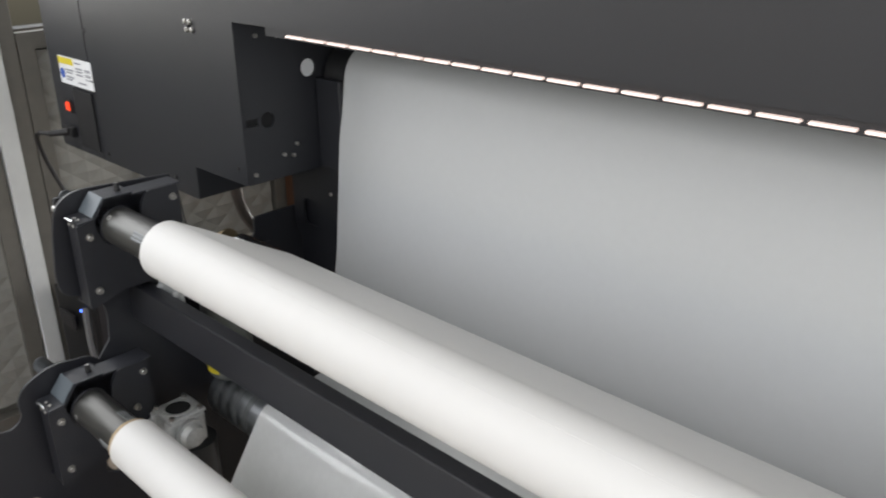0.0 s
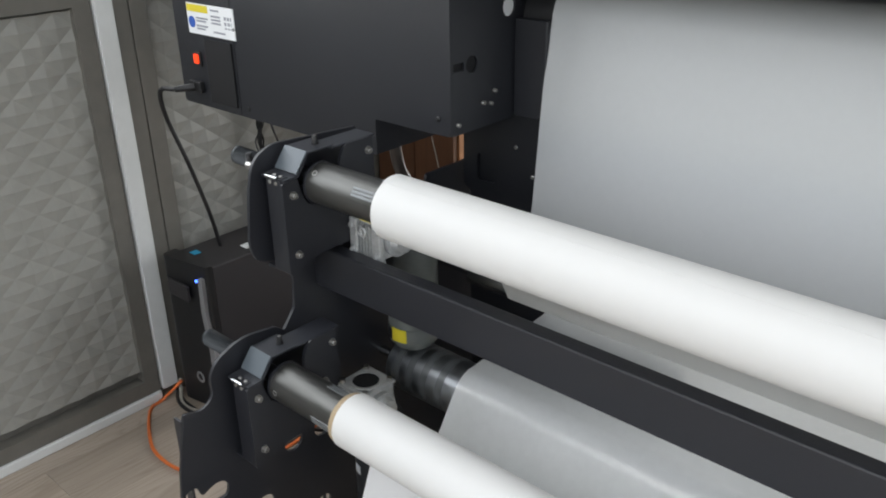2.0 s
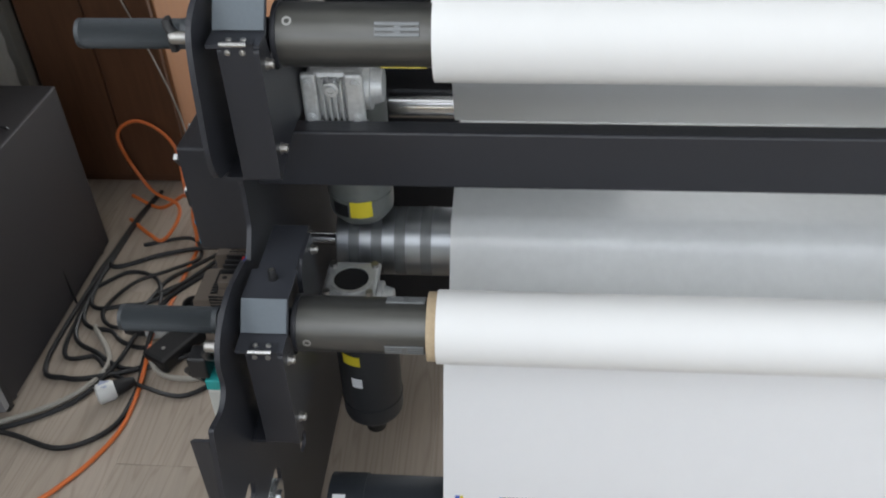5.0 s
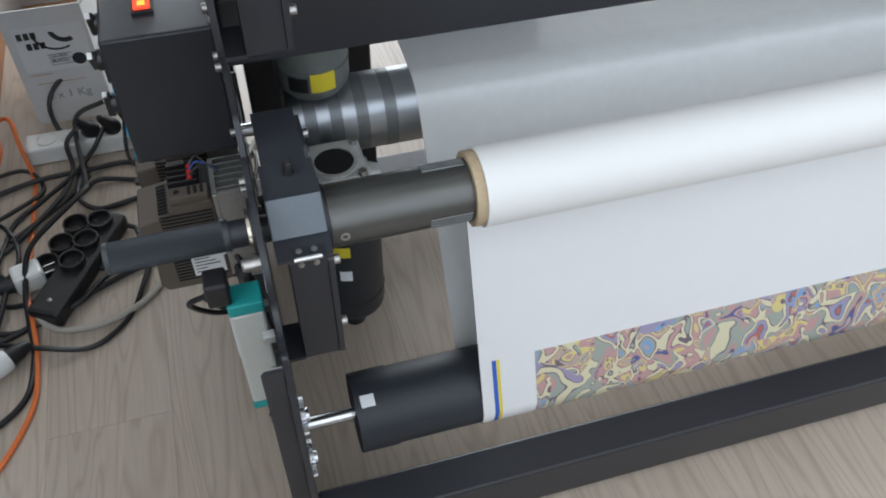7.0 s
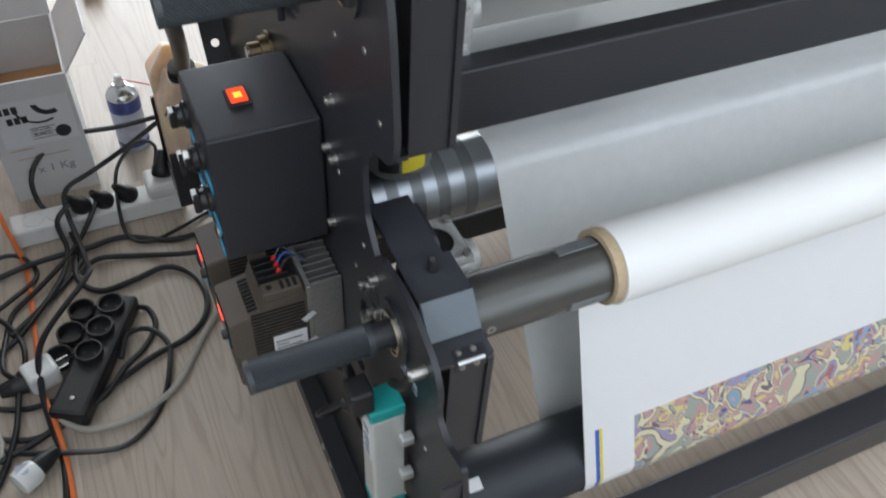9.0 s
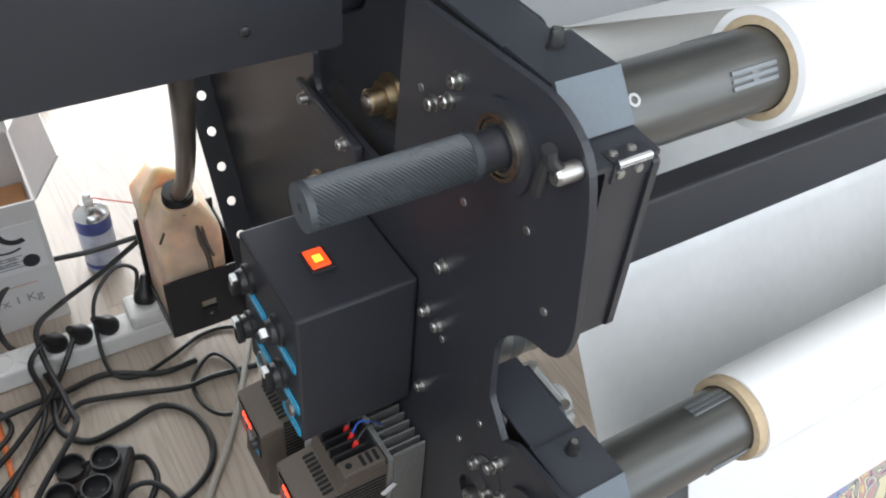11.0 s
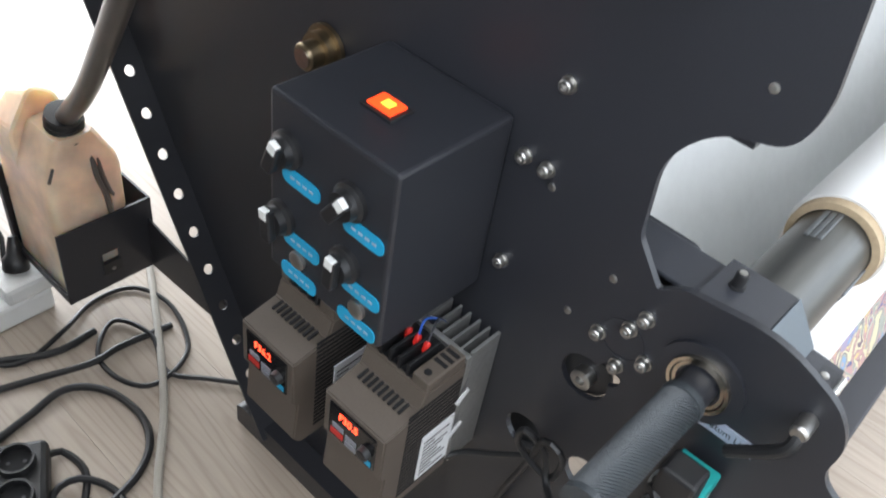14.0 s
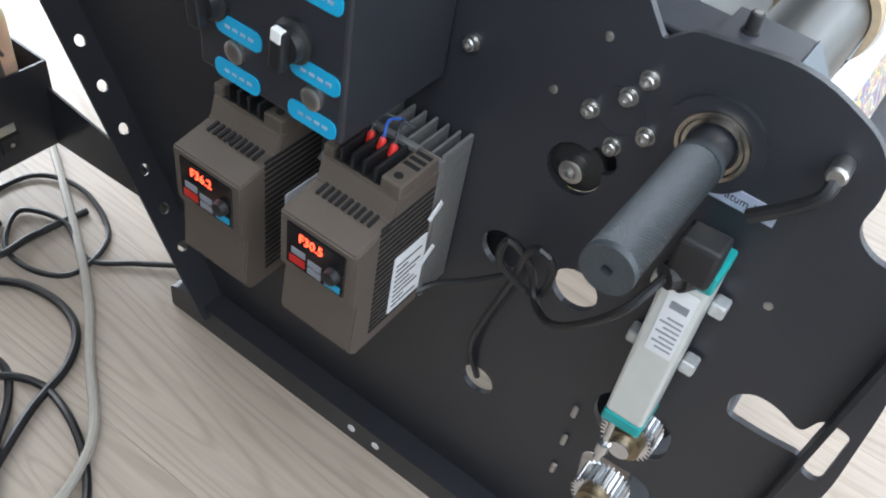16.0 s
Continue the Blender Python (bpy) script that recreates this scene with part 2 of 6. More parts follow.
def box(bm, x0, x1, y0, y1, z0, z1, bev=0.0, m=None):
    g = bmesh.ops.create_cube(bm, size=1)
    vs = g["verts"]
    for v in vs:
        v.co = Vector(((x0 + x1) / 2 + v.co.x * (x1 - x0), (y0 + y1) / 2 + v.co.y * (y1 - y0), (z0 + z1) / 2 + v.co.z * (z1 - z0)))
    if bev:
        es = list({e for v in vs for e in v.link_edges})
        r = bmesh.ops.bevel(bm, geom=es, offset=bev, segments=2, profile=0.5, affect="EDGES")
        vs = list({v for f in r["faces"] for v in f.verts} | {v for v in vs if v.is_valid})
    if m:
        bmesh.ops.transform(bm, matrix=m, verts=vs)
    return bm


def cyl(bm, p0, p1, r0, r1=None, seg=32, caps=True):
    p0, p1 = Vector(p0), Vector(p1)
    r1 = r0 if r1 is None else r1
    d = p1 - p0
    q = d.to_track_quat("Z", "Y").to_matrix()
    ra = [bm.verts.new(p0 + q @ Vector((r0 * math.cos(2 * math.pi * i / seg), r0 * math.sin(2 * math.pi * i / seg), 0))) for i in range(seg)]
    rb = [bm.verts.new(p1 + q @ Vector((r1 * math.cos(2 * math.pi * i / seg), r1 * math.sin(2 * math.pi * i / seg), 0))) for i in range(seg)]
    for i in range(seg):
        j = (i + 1) % seg
        bm.faces.new((ra[i], ra[j], rb[j], rb[i]))
    if caps:
        bm.faces.new(ra[::-1])
        bm.faces.new(rb)
    return bm


def lathe(bm, p0, axis, prof, seg=32):
    """A turned body: prof holds (distance along the axis, radius)."""
    p0, axis = Vector(p0), Vector(axis).normalized()
    q = axis.to_track_quat("Z", "Y").to_matrix()
    rings = []
    for d, r in prof:
        rings.append([bm.verts.new(p0 + axis * d + q @ Vector((r * math.cos(2 * math.pi * i / seg), r * math.sin(2 * math.pi * i / seg), 0))) for i in range(seg)])
    for a, b in zip(rings, rings[1:]):
        for i in range(seg):
            j = (i + 1) % seg
            bm.faces.new((a[i], a[j], b[j], b[i]))
    bm.faces.new(rings[0][::-1])
    bm.faces.new(rings[-1])
    return bm


def ring(bm, p0, p1, ro, ri, seg=40):
    """A pipe with a wall."""
    p0, p1 = Vector(p0), Vector(p1)
    q = (p1 - p0).to_track_quat("Z", "Y").to_matrix()
    rr = []
    for p, r in ((p0, ro), (p1, ro), (p1, ri), (p0, ri)):
        rr.append([bm.verts.new(p + q @ Vector((r * math.cos(2 * math.pi * i / seg), r * math.sin(2 * math.pi * i / seg), 0))) for i in range(seg)])
    for k in range(4):
        a, b = rr[k], rr[(k + 1) % 4]
        for i in range(seg):
            j = (i + 1) % seg
            bm.faces.new((a[i], a[j], b[j], b[i]))
    return bm


def rounded(pts, r, n=5):
    """A polygon with its corners rounded; a point may carry its own radius."""
    out = []
    k = len(pts)
    for i in range(k):
        p = Vector(pts[i][:2])
        rad = pts[i][2] if len(pts[i]) > 2 else r
        a, b = Vector(pts[i - 1][:2]) - p, Vector(pts[(i + 1) % k][:2]) - p
        d = min(rad, a.length * 0.48, b.length * 0.48)
        if d < 1e-4:
            out.append((p.x, p.y))
            continue
        s, e = p + a.normalized() * d, p + b.normalized() * d
        for t in range(n + 1):
            t /= n
            v = s * (1 - t) ** 2 + p * 2 * t * (1 - t) + e * t * t
            out.append((v.x, v.y))
    return out


def disc(y, z, r, n=20, sy=1.0):
    return [(y + sy * r * math.cos(2 * math.pi * i / n), z + r * math.sin(2 * math.pi * i / n)) for i in range(n)]


def slab(bm, outline, d0, d1, holes=(), axis="x"):
    """A sheet cut to an outline with holes, from d0 to d1 along the axis."""
    def P(a, b, d):
        return {"x": (d, a, b), "y": (a, d, b), "z": (a, b, d)}[axis]
    pts, edges = [], []
    for loop in (outline, *holes):
        k = len(pts)
        pts += [Vector((a, b)) for a, b in loop]
        edges += [(k + q, k + (q + 1) % len(loop)) for q in range(len(loop))]
    vo, eo, fo, *_ = geometry.delaunay_2d_cdt(pts, edges, [], 0, 1e-6)

    def inside(p, loop):
        c = False
        for q in range(len(loop)):
            (ax, ay), (bx, by) = loop[q - 1], loop[q]
            if (ay > p.y) != (by > p.y) and p.x < (bx - ax) * (p.y - ay) / (by - ay) + ax:
                c = not c
        return c
    keep = []
    for f in fo:
        c = sum((vo[q] for q in f), Vector((0, 0))) / len(f)
        if inside(c, outline) and not any(inside(c, h) for h in holes):
            keep.append(f)
    lo = [bm.verts.new(P(v.x, v.y, d0)) for v in vo]
    hi = [bm.verts.new(P(v.x, v.y, d1)) for v in vo]
    seen = {}
    for f in keep:
        bm.faces.new([lo[q] for q in f])
        bm.faces.new([hi[q] for q in reversed(f)])
        for q in range(len(f)):
            e = (f[q], f[(q + 1) % len(f)])
            if e[::-1] in seen:
                del seen[e[::-1]]
            else:
                seen[e] = 1
    for a, b in seen:
        bm.faces.new((lo[b], lo[a], hi[a], hi[b]))
    bmesh.ops.delete(bm, geom=[v for v in lo + hi if not v.link_faces], context="VERTS")
    return bm


def curve_points(pts, step=0.012):
    pts = [Vector(p) for p in pts]
    e = [pts[0] * 2 - pts[1]] + pts + [pts[-1] * 2 - pts[-2]]
    out = []
    for i in range(1, len(e) - 2):
        a, b, c, d = e[i - 1:i + 3]
        n = max(2, int((c - b).length / step))
        for k in range(n):
            t = k / n
            out.append(0.5 * (2 * b + (c - a) * t + (2 * a - 5 * b + 4 * c - d) * t * t + (3 * b - a - 3 * c + d) * t ** 3))
    return out + [pts[-1]]


def tube(bm, pts, r, seg=8, step=0.012):
    ps = curve_points(pts, step)
    up = Vector((0.1, 0.2, 1)).normalized()
    rings = []
    for i, p in enumerate(ps):
        d = (ps[min(i + 1, len(ps) - 1)] - ps[max(i - 1, 0)]).normalized()
        s = d.cross(up)
        if s.length < 0.05:
            s = d.cross(Vector((1, 0.1, 0)))
        s.normalize()
        u = s.cross(d)
        up = u
        rings.append([bm.verts.new(p + r * (math.cos(2 * math.pi * k / seg) * s + math.sin(2 * math.pi * k / seg) * u)) for k in range(seg)])
    for a, b in zip(rings, rings[1:]):
        for i in range(seg):
            j = (i + 1) % seg
            bm.faces.new((a[i], a[j], b[j], b[i]))
    bm.faces.new(rings[0][::-1])
    bm.faces.new(rings[-1])
    return bm


def web(bm, profile, x0, x1, thick=0.0006):
    """A sheet of media that follows a profile of (y, z) along the rollers."""
    n = len(profile)
    nor = []
    for i in range(n):
        a, b = Vector(profile[max(i - 1, 0)]), Vector(profile[min(i + 1, n - 1)])
        d = (b - a).normalized()
        nor.append(Vector((-d.y, d.x)))
    loop = list(profile) + [tuple(Vector(profile[i]) + thick * nor[i]) for i in range(n - 1, -1, -1)]
    va = [bm.verts.new((x0, *p)) for p in loop]
    vb = [bm.verts.new((x1, *p)) for p in loop]
    m = len(loop)
    for i in range(m):
        j = (i + 1) % m
        bm.faces.new((va[i], va[j], vb[j], vb[i]))
    for i in range(n - 1):
        k = m - 1 - i
        bm.faces.new((va[i], va[i + 1], va[k - 1], va[k]))
        bm.faces.new((vb[i], vb[i + 1], vb[k - 1], vb[k]))
    return bm


def arc(c, r, a0, a1, n=16):
    return [(c[0] + r * math.cos(radians(a0 + (a1 - a0) * i / n)), c[1] + r * math.sin(radians(a0 + (a1 - a0) * i / n))) for i in range(n + 1)]


def B():
    return bmesh.new()


def bolt(parent, x, y, z, out=-1, r=0.0055, washer=True, name="bolt"):
    """A socket-head bolt whose head stands out along x."""
    bm = B()
    if washer:
        cyl(bm, (x, y, z), (x + out * 0.0015, y, z), r * 1.25, seg=14)
    h = x + out * (0.0015 if washer else 0)
    lathe(bm, (h, y, z), (out, 0, 0), [(0, r * 0.95), (0.005, r * 0.95), (0.006, r * 0.8), (0.006, r * 0.5), (0.003, r * 0.45)], 12)
    return part(name, bm, ZINC, parent, smooth=True)

# ---- the room ----
XL, XR, YS, YN, ZC = -0.84, 4.2, -1.5, 3.6, 2.7
bm = B()
box(bm, XL - 0.2, XR + 0.1, YS - 0.1, YN + 0.1, -0.1, -0.006)
floor = thing("floor", bm, FLOOR, "pale oak laminate floor of long boards", "floor", kind="structure")
bm = B()
box(bm, XL - 0.2, XR + 0.1, YS - 0.1, YN + 0.1, ZC, ZC + 0.1)
thing("ceiling", bm, CEIL_P, "plain white painted ceiling", "ceiling", kind="structure")
bm = B()
slab(bm, [(XL - 0.2, 0), (XR, 0), (XR, ZC), (XL - 0.2, ZC)], YS - 0.1, YS, [[(-0.4, 0.5), (3.2, 0.5), (3.2, 2.62), (-0.4, 2.62)]], "y")
thing("wall_south", bm, WALL_P, "plain painted wall with a wide opening for light", "wall", kind="structure")
bm = B()
slab(bm, [(XL - 0.2, 0), (XR, 0), (XR, ZC), (XL - 0.2, ZC)], YN, YN + 0.1, [[(-0.7, 0.15), (2.1, 0.15), (2.1, 2.4), (-0.7, 2.4)]], "y")
thing("wall_north", bm, WALL_P, "plain painted wall with a wide opening for light", "wall", kind="structure")
# the east opening is unseen, cut for the added lamp
bm = B()
slab(bm, [(YS, 0), (YN, 0), (YN, ZC), (YS, ZC)], XR, XR + 0.1, [[(YS + 0.1, 0.6), (1.1, 0.6), (1.1, 2.4), (YS + 0.1, 2.4)]], "x")
thing("wall_east", bm, WALL_P, "plain painted wall with a wide opening for light", "wall", kind="structure")

# partition on the left: grey framed doors with embossed panels, glazed above
bm = B()
slab(bm, [(YS, 0), (YN, 0), (YN, ZC), (YS, ZC)], XL - 0.09, XL - 0.03, [[(YS + 0.1, 1.10), (0.112, 1.10), (0.112, 2.3), (YS + 0.1, 2.3)], [(0.2, 1.10), (0.95, 1.10), (0.95, 2.3), (0.2, 2.3)]], "x")
wall_w = thing("wall_west", bm, FRAME_G, "grey metal partition with glazing above", "wall", kind="structure")


def embossed(name, y0, y1, z0, z1, x, pitch_y=0.066, pitch_z=0.052, depth=0.0032):
    """A pressed sheet whose face is a field of low lozenges."""
    bm = B()
    ny, nz = max(2, round((y1 - y0) / pitch_y)), max(2, round((z1 - z0) / pitch_z))
    vs = {}
    for i in range(2 * ny + 1):
        for j in range(2 * nz + 1):
            # rows of raised and sunk ridges: a lozenge's upper faces catch the light
            up = depth if (i + j) % 2 == 0 else 0.0
            vs[i, j] = bm.verts.new((x + up, y0 + (y1 - y0) * i / (2 * ny), z0 + (z1 - z0) * j / (2 * nz)))
    for i in range(2 * ny):
        for j in range(2 * nz):
            a, b, c, d = vs[i, j], vs[i + 1, j], vs[i + 1, j + 1], vs[i, j + 1]
            if (i + j) % 2 == 1:
                bm.faces.new((a, b, c))
                bm.faces.new((a, c, d))
            else:
                bm.faces.new((a, b, d))
                bm.faces.new((b, c, d))
    r = bmesh.ops.extrude_face_region(bm, geom=list(bm.faces), use_keep_orig=True)
    bmesh.ops.translate(bm, vec=(-0.012, 0, 0), verts=[v for v in r["geom"] if isinstance(v, bmesh.types.BMVert)])
    return part(name, bm, PANEL, wall_w)


def door_frame(name, y0, y1, z0, z1, w, x0, x1):
    bm = B()
    slab(bm, [(y0, z0), (y1, z0), (y1, z1), (y0, z1)], x0, x1, [[(y0 + w, z0 + w), (y1 - w, z0 + w), (y1 - w, z1 - w), (y0 + w, z1 - w)]], "x")
    return part(name, bm, FRAME_G, wall_w)


embossed("panel", -1.35, 0.070, 0.10, 1.045, XL - 0.012, 0.086, 0.066, 0.0046)
door_frame("panel_frame", -1.40, 0.108, 0.03, 1.094, 0.042, XL - 0.03, XL + 0.006)
embossed("panel", 0.240, 0.915, 0.09, 1.045, XL - 0.012, 0.086, 0.066, 0.0046)
door_frame("panel_frame", 0.201, 0.965, 0.03, 1.094, 0.042, XL - 0.03, XL + 0.006)
bm = B()
box(bm, XL - 0.03, XL + 0.014, 0.112, 0.158, 0.03, ZC, 0.003)
part("post", bm, POST_W, wall_w, "white plastic profile")
bm = B()
box(bm, XL - 0.03, XL + 0.004, 0.1585, 0.200, 0.0, ZC, 0.003)
part("jamb", bm, FRAME_G, wall_w)
bm = B()
box(bm, XL - 0.03, XL + 0.012, YS + 0.002, 0.108, 0.0, 0.028, 0.004)
thing("baseboard", bm, POST_W, "white skirting strip along the floor", "skirting", kind="structure")
bm = B()
box(bm, XL - 0.028, XL + 0.01, YS + 0.002, 0.111, 1.0945, 1.108, 0.002)
thing("trim", bm, POST_W, "pale glazing bead on the partition", "trim", kind="structure")

# ---- take-up stand ----
X1 = 1.95
stand = empty("take_up_stand", "black powder-coated steel take-up stand on the floor", "machine stand")

plate = [(0.128, 0.925, 0.004), (-0.052, 0.937, 0.02), (-0.088, 0.918, 0.02), (-0.099, 0.875, 0.02), (-0.110, 0.782, 0.02), (-0.101, 0.751, 0.02),
         (-0.058, 0.741, 0.03), (-0.031, 0.705, 0.02), (-0.036, 0.64, 0.006), (-0.062, 0.608, 0.004), (-0.078, 0.622, 0.006), (-0.15, 0.632, 0.03),
         (-0.2, 0.61, 0.03), (-0.216, 0.585, 0.02), (-0.213, 0.55, 0.02), (-0.235, 0.535, 0.02), (-0.27, 0.545, 0.006), (-0.292, 0.44, 0.02), (-0.303, 0.34, 0.02), (-0.300, 0.26, 0.02), (-0.282, 0.14, 0.01),
         (-0.275, 0.012, 0.01), (0.325, 0.012, 0.004), (0.706, 0.64, 0.004), (0.72, 0.70, 0.01), (0.72, 0.79, 0.01), (0.30, 0.79, 0.01), (0.30, 0.745, 0.02), (0.14, 0.745, 0.03)]
cut_t = rounded([(-0.213, 0.350), (-0.209, 0.372), (-0.222, 0.386), (-0.240, 0.386), (-0.262, 0.376), (-0.268, 0.400), (-0.290, 0.400), (-0.294, 0.338), (-0.280, 0.338), (-0.274, 0.354), (-0.243, 0.350)], 0.008)
holes = [disc(0.0, 0.374, 0.02), disc(-0.068, 0.379, 0.0205), disc(-0.012, 0.200, 0.0175), disc(-0.035, 0.486, 0.022), disc(-0.053, 0.505, 0.011), cut_t,
         rounded([(-0.125, 0.30), (-0.19, 0.30), (-0.195, 0.25), (-0.15, 0.235), (-0.12, 0.26)], 0.02),
         rounded([(-0.13, 0.21), (-0.20, 0.215), (-0.21, 0.13), (-0.14, 0.12)], 0.02)]
bm = B()
slab(bm, rounded(plate, 0.01), 0.0, 0.006, holes)
side_plate = part("side_plate", bm, COAT, stand)
bm = B()
slab(bm, rounded(plate, 0.01), X1, X1 + 0.006)
part("side_plate", bm, COAT, stand)
# rear perforated leg angle, foot rail, front lip
# the plate's rear edge is bent out into a perforated flange


def rear_y(z):
    return 0.3204 + 0.6026 * z


run = math.hypot(1, 0.6026)
bm = B()
holes_ = [disc((0.108 + 0.0435 * k) * run, -0.018, 0.0066, 18) for k in range(11)]
slab(bm, rounded([(0.025 * run, 0.0005), (0.64 * run, 0.0005), (0.64 * run, -0.037), (0.025 * run, -0.037)], 0.004), -0.002, 0.002, holes_, "z")
for v in bm.verts:
    u, q, t_ = v.co
    z = u / run
    v.co = Vector((q, rear_y(z) + t_ / run, z - t_ * 0.6026 / run))
part("rear_flange", bm, COAT, stand, "black steel flange with a row of round holes")
bm = B()
slab(bm, rounded([(-0.34, 0.0), (0.40, 0.0), (0.40, 0.035), (0.39, 0.04), (-0.34, 0.04)], 0.004), -0.03, -0.0005, [])
rail = part("foot_rail", bm, COAT, stand)
for y in (0.105, 0.07, -0.16, -0.19):
    bm = B()
    cyl(bm, (-0.0302, y, 0.022), (-0.0312, y, 0.022), 0.005, seg=14)
    part("rail_hole", bm, LABEL_W, rail, "bare hole in the rail")
bm = B()
slab(bm, rounded([(-0.022, 0.0), (-0.0005, 0.0), (-0.0005, 0.004), (-0.018, 0.004)], 0.001), 0.02, 0.53, [], "z")
bmesh.ops.translate(bm, vec=(0, -0.274, 0), verts=bm.verts)
part("front_lip", bm, COAT, stand)


def bracket(dy, dz):
    """An upper or lower shaft bracket: inner cheek, front column, hinged cap."""
    def s(pts):
        return [(p[0] + dy, p[1] + dz, *p[2:]) for p in pts]
    bm = B()
    cheek = s([(-0.082, 0.893, 0.004), (-0.052, 0.895, 0.004), (-0.047, 0.872, 0.02), (-0.035, 0.845, 0.03), (0.012, 0.842, 0.03), (0.034, 0.872, 0.02), (0.036, 0.905, 0.01),
               (0.05, 0.925, 0.006), (0.108, 0.925, 0.008), (0.112, 0.80, 0.02), (0.07, 0.757, 0.01), (-0.02, 0.757, 0.02), (-0.066, 0.742, 0.012), (-0.082, 0.738, 0.006)])
    slab(bm, rounded(cheek, 0.01), 0.062, 0.068)
    b = part("bracket", bm, COAT, stand)
    bm = B()
    col = s([(-0.079, 0.893, 0.003), (-0.071, 0.893, 0.002), (-0.071, 0.737, 0.002), (-0.079, 0.737, 0.004)])
    slab(bm, rounded(col, 0.003), 0.025, 0.0615)
    box(bm, 0.025, 0.029, -0.071 + dy, -0.03 + dy, 0.742 + dz, 0.893 + dz)
    box(bm, 0.0062, 0.025, -0.079 + dy, -0.03 + dy, 0.737 + dz, 0.7415 + dz)
    part("column", bm, COAT, b)
    bm = B()
    cap = s([(0.024, 0.931), (-0.028, 0.931), (-0.052, 0.900), (-0.079, 0.898), (-0.079, 0.894), (-0.05, 0.896), (-0.026, 0.928), (0.024, 0.928)])
    slab(bm, [(p[0], p[1]) for p in cap], 0.014, 0.0685)
    box(bm, 0.018, 0.064, 0.0242 + dy, 0.118 + dy, 0.9215 + dz, 0.9255 + dz, 0.001)
    box(bm, 0.016, 0.024, 0.015 + dy, 0.030 + dy, 0.9150 + dz, 0.9275 + dz, 0.001)
    c = part("cap", bm, COAT_CAP, b)
    # thin face over the cap's slope, coloured as its glossy reflection
    bm = B()
    ch = s([(-0.0285, 0.9318), (-0.0525, 0.9012), (-0.0538, 0.9022), (-0.0295, 0.9330)])
    slab(bm, [(p[0], p[1]) for p in ch], 0.015, 0.0675)
    part("chamfer", bm, COAT_SHEEN, c, "sloping face tinted grey-blue for the light it reflects")
    bm = B()
    lathe(bm, (0.043, 0.008 + dy, 0.931 + dz), (0, 0, 1), [(0, 0.0062), (0.002, 0.0062), (0.0022, 0.0048), (0.0125, 0.0048), (0.0135, 0.0042), (0.0135, 0.0030)], 16)
    kn = part("knob", bm, BLACK, c, smooth=True)
    bm = B()
    cyl(bm, (0.043, 0.008 + dy, 0.9446 + dz), (0.043, 0.008 + dy, 0.9450 + dz), 0.0030, seg=10)
    part("stud", bm, ZINC, kn)
    hy = 0.0065 + dy
    bm = B()
    cyl(bm, (0.030, -0.0885 + hy, 0.9000 + dz), (0.057, -0.0885 + hy, 0.9000 + dz), 0.0028, seg=12)
    h = part("hinge", bm, STEEL, b, "bright steel hinge pin")
    bm = B()
    box(bm, 0.030, 0.062, -0.0872 + hy, -0.072 + hy, 0.8984 + dz, 0.8992 + dz)
    box(bm, 0.030, 0.062, -0.0868 + hy, -0.0856 + hy, 0.884 + dz, 0.8985 + dz)
    part("leaf", bm, COAT, h, "black hinge leaf")
    for x in (0.036, 0.051):
        bm = B()
        lathe(bm, (x, -0.0868 + hy, 0.8905 + dz), (0, -1, 0), [(0, 0.0035), (0.0015, 0.003), (0.002, 0.001)], 10)
        lathe(bm, (x, -0.077 + hy, 0.8992 + dz), (0, 0, 1), [(0, 0.0035), (0.0015, 0.003), (0.002, 0.001)], 10)
        part("screw", bm, ZINC, h)
    for y, z in ((-0.063, 0.87), (-0.063, 0.77), (0.097, 0.903), (0.075, 0.78), (0.075, 0.835)):
        bolt(b, 0.068, y + dy, z + dz, 1)
    # bearing ring and clamp disc on the outside
    bm = B()
    ring(bm, (0.0, -0.009 + dy, 0.877 + dz), (-0.004, -0.009 + dy, 0.877 + dz), 0.034, 0.0242)
    part("bearing_plate", bm, COAT, b)
    bm = B()
    ring(bm, (0.0, -0.009 + dy, 0.877 + dz), (-0.0075, -0.009 + dy, 0.877 + dz), 0.0240, 0.0212)
    race = part("bearing", bm, BEARING, b, "bright worn bearing ring", smooth=True)
    bm = B()
    ring(bm, (0.0, -0.009 + dy, 0.877 + dz), (-0.0062, -0.009 + dy, 0.877 + dz), 0.0200, 0.0172)
    part("inner_race", bm, BEARING, race, smooth=True)
    bm = B()
    ring(bm, (0.004, -0.009 + dy, 0.877 + dz), (-0.0045, -0.009 + dy, 0.877 + dz), 0.0210, 0.0150)
    part("seal", bm, COAT, b, smooth=True)
    # clamping lever
    bm = B()
    py, pz = -0.080 + dy, 0.906 + dz
    if dy < -0.01:
        pz = 0.588
    lathe(bm, (-0.0005, py, pz), (-1, 0, 0), [(0, 0.0065), (0.016, 0.0065), (0.018, 0.005)], 16)
    part("lever_hub", bm, ZINC, b, smooth=True)
    bm = B()
    way = [(0.0, -0.012), (0.010, -0.028), (0.031, -0.050)] if dy < -0.01 else [(0.004, 0.010), (0.006, 0.016), (0.010, -0.018)]
    tube(bm, [(-0.012, py, pz)] + [(-0.020, py + a, pz + b_) for a, b_ in way], 0.0048, 10, 0.004)
    part("lever", bm, BLACK, b, smooth=True)
    return b


DY, DZ = -0.108, -0.317
bracket(0, 0)
bracket(DY, DZ)
# cross beam, lower front bar, rear tie
bm = B()
box(bm, 0.0065, X1, 0.014, 0.042, 0.667, 0.744, 0.003)
part("cross_beam", bm, COAT, stand)
bm = B()
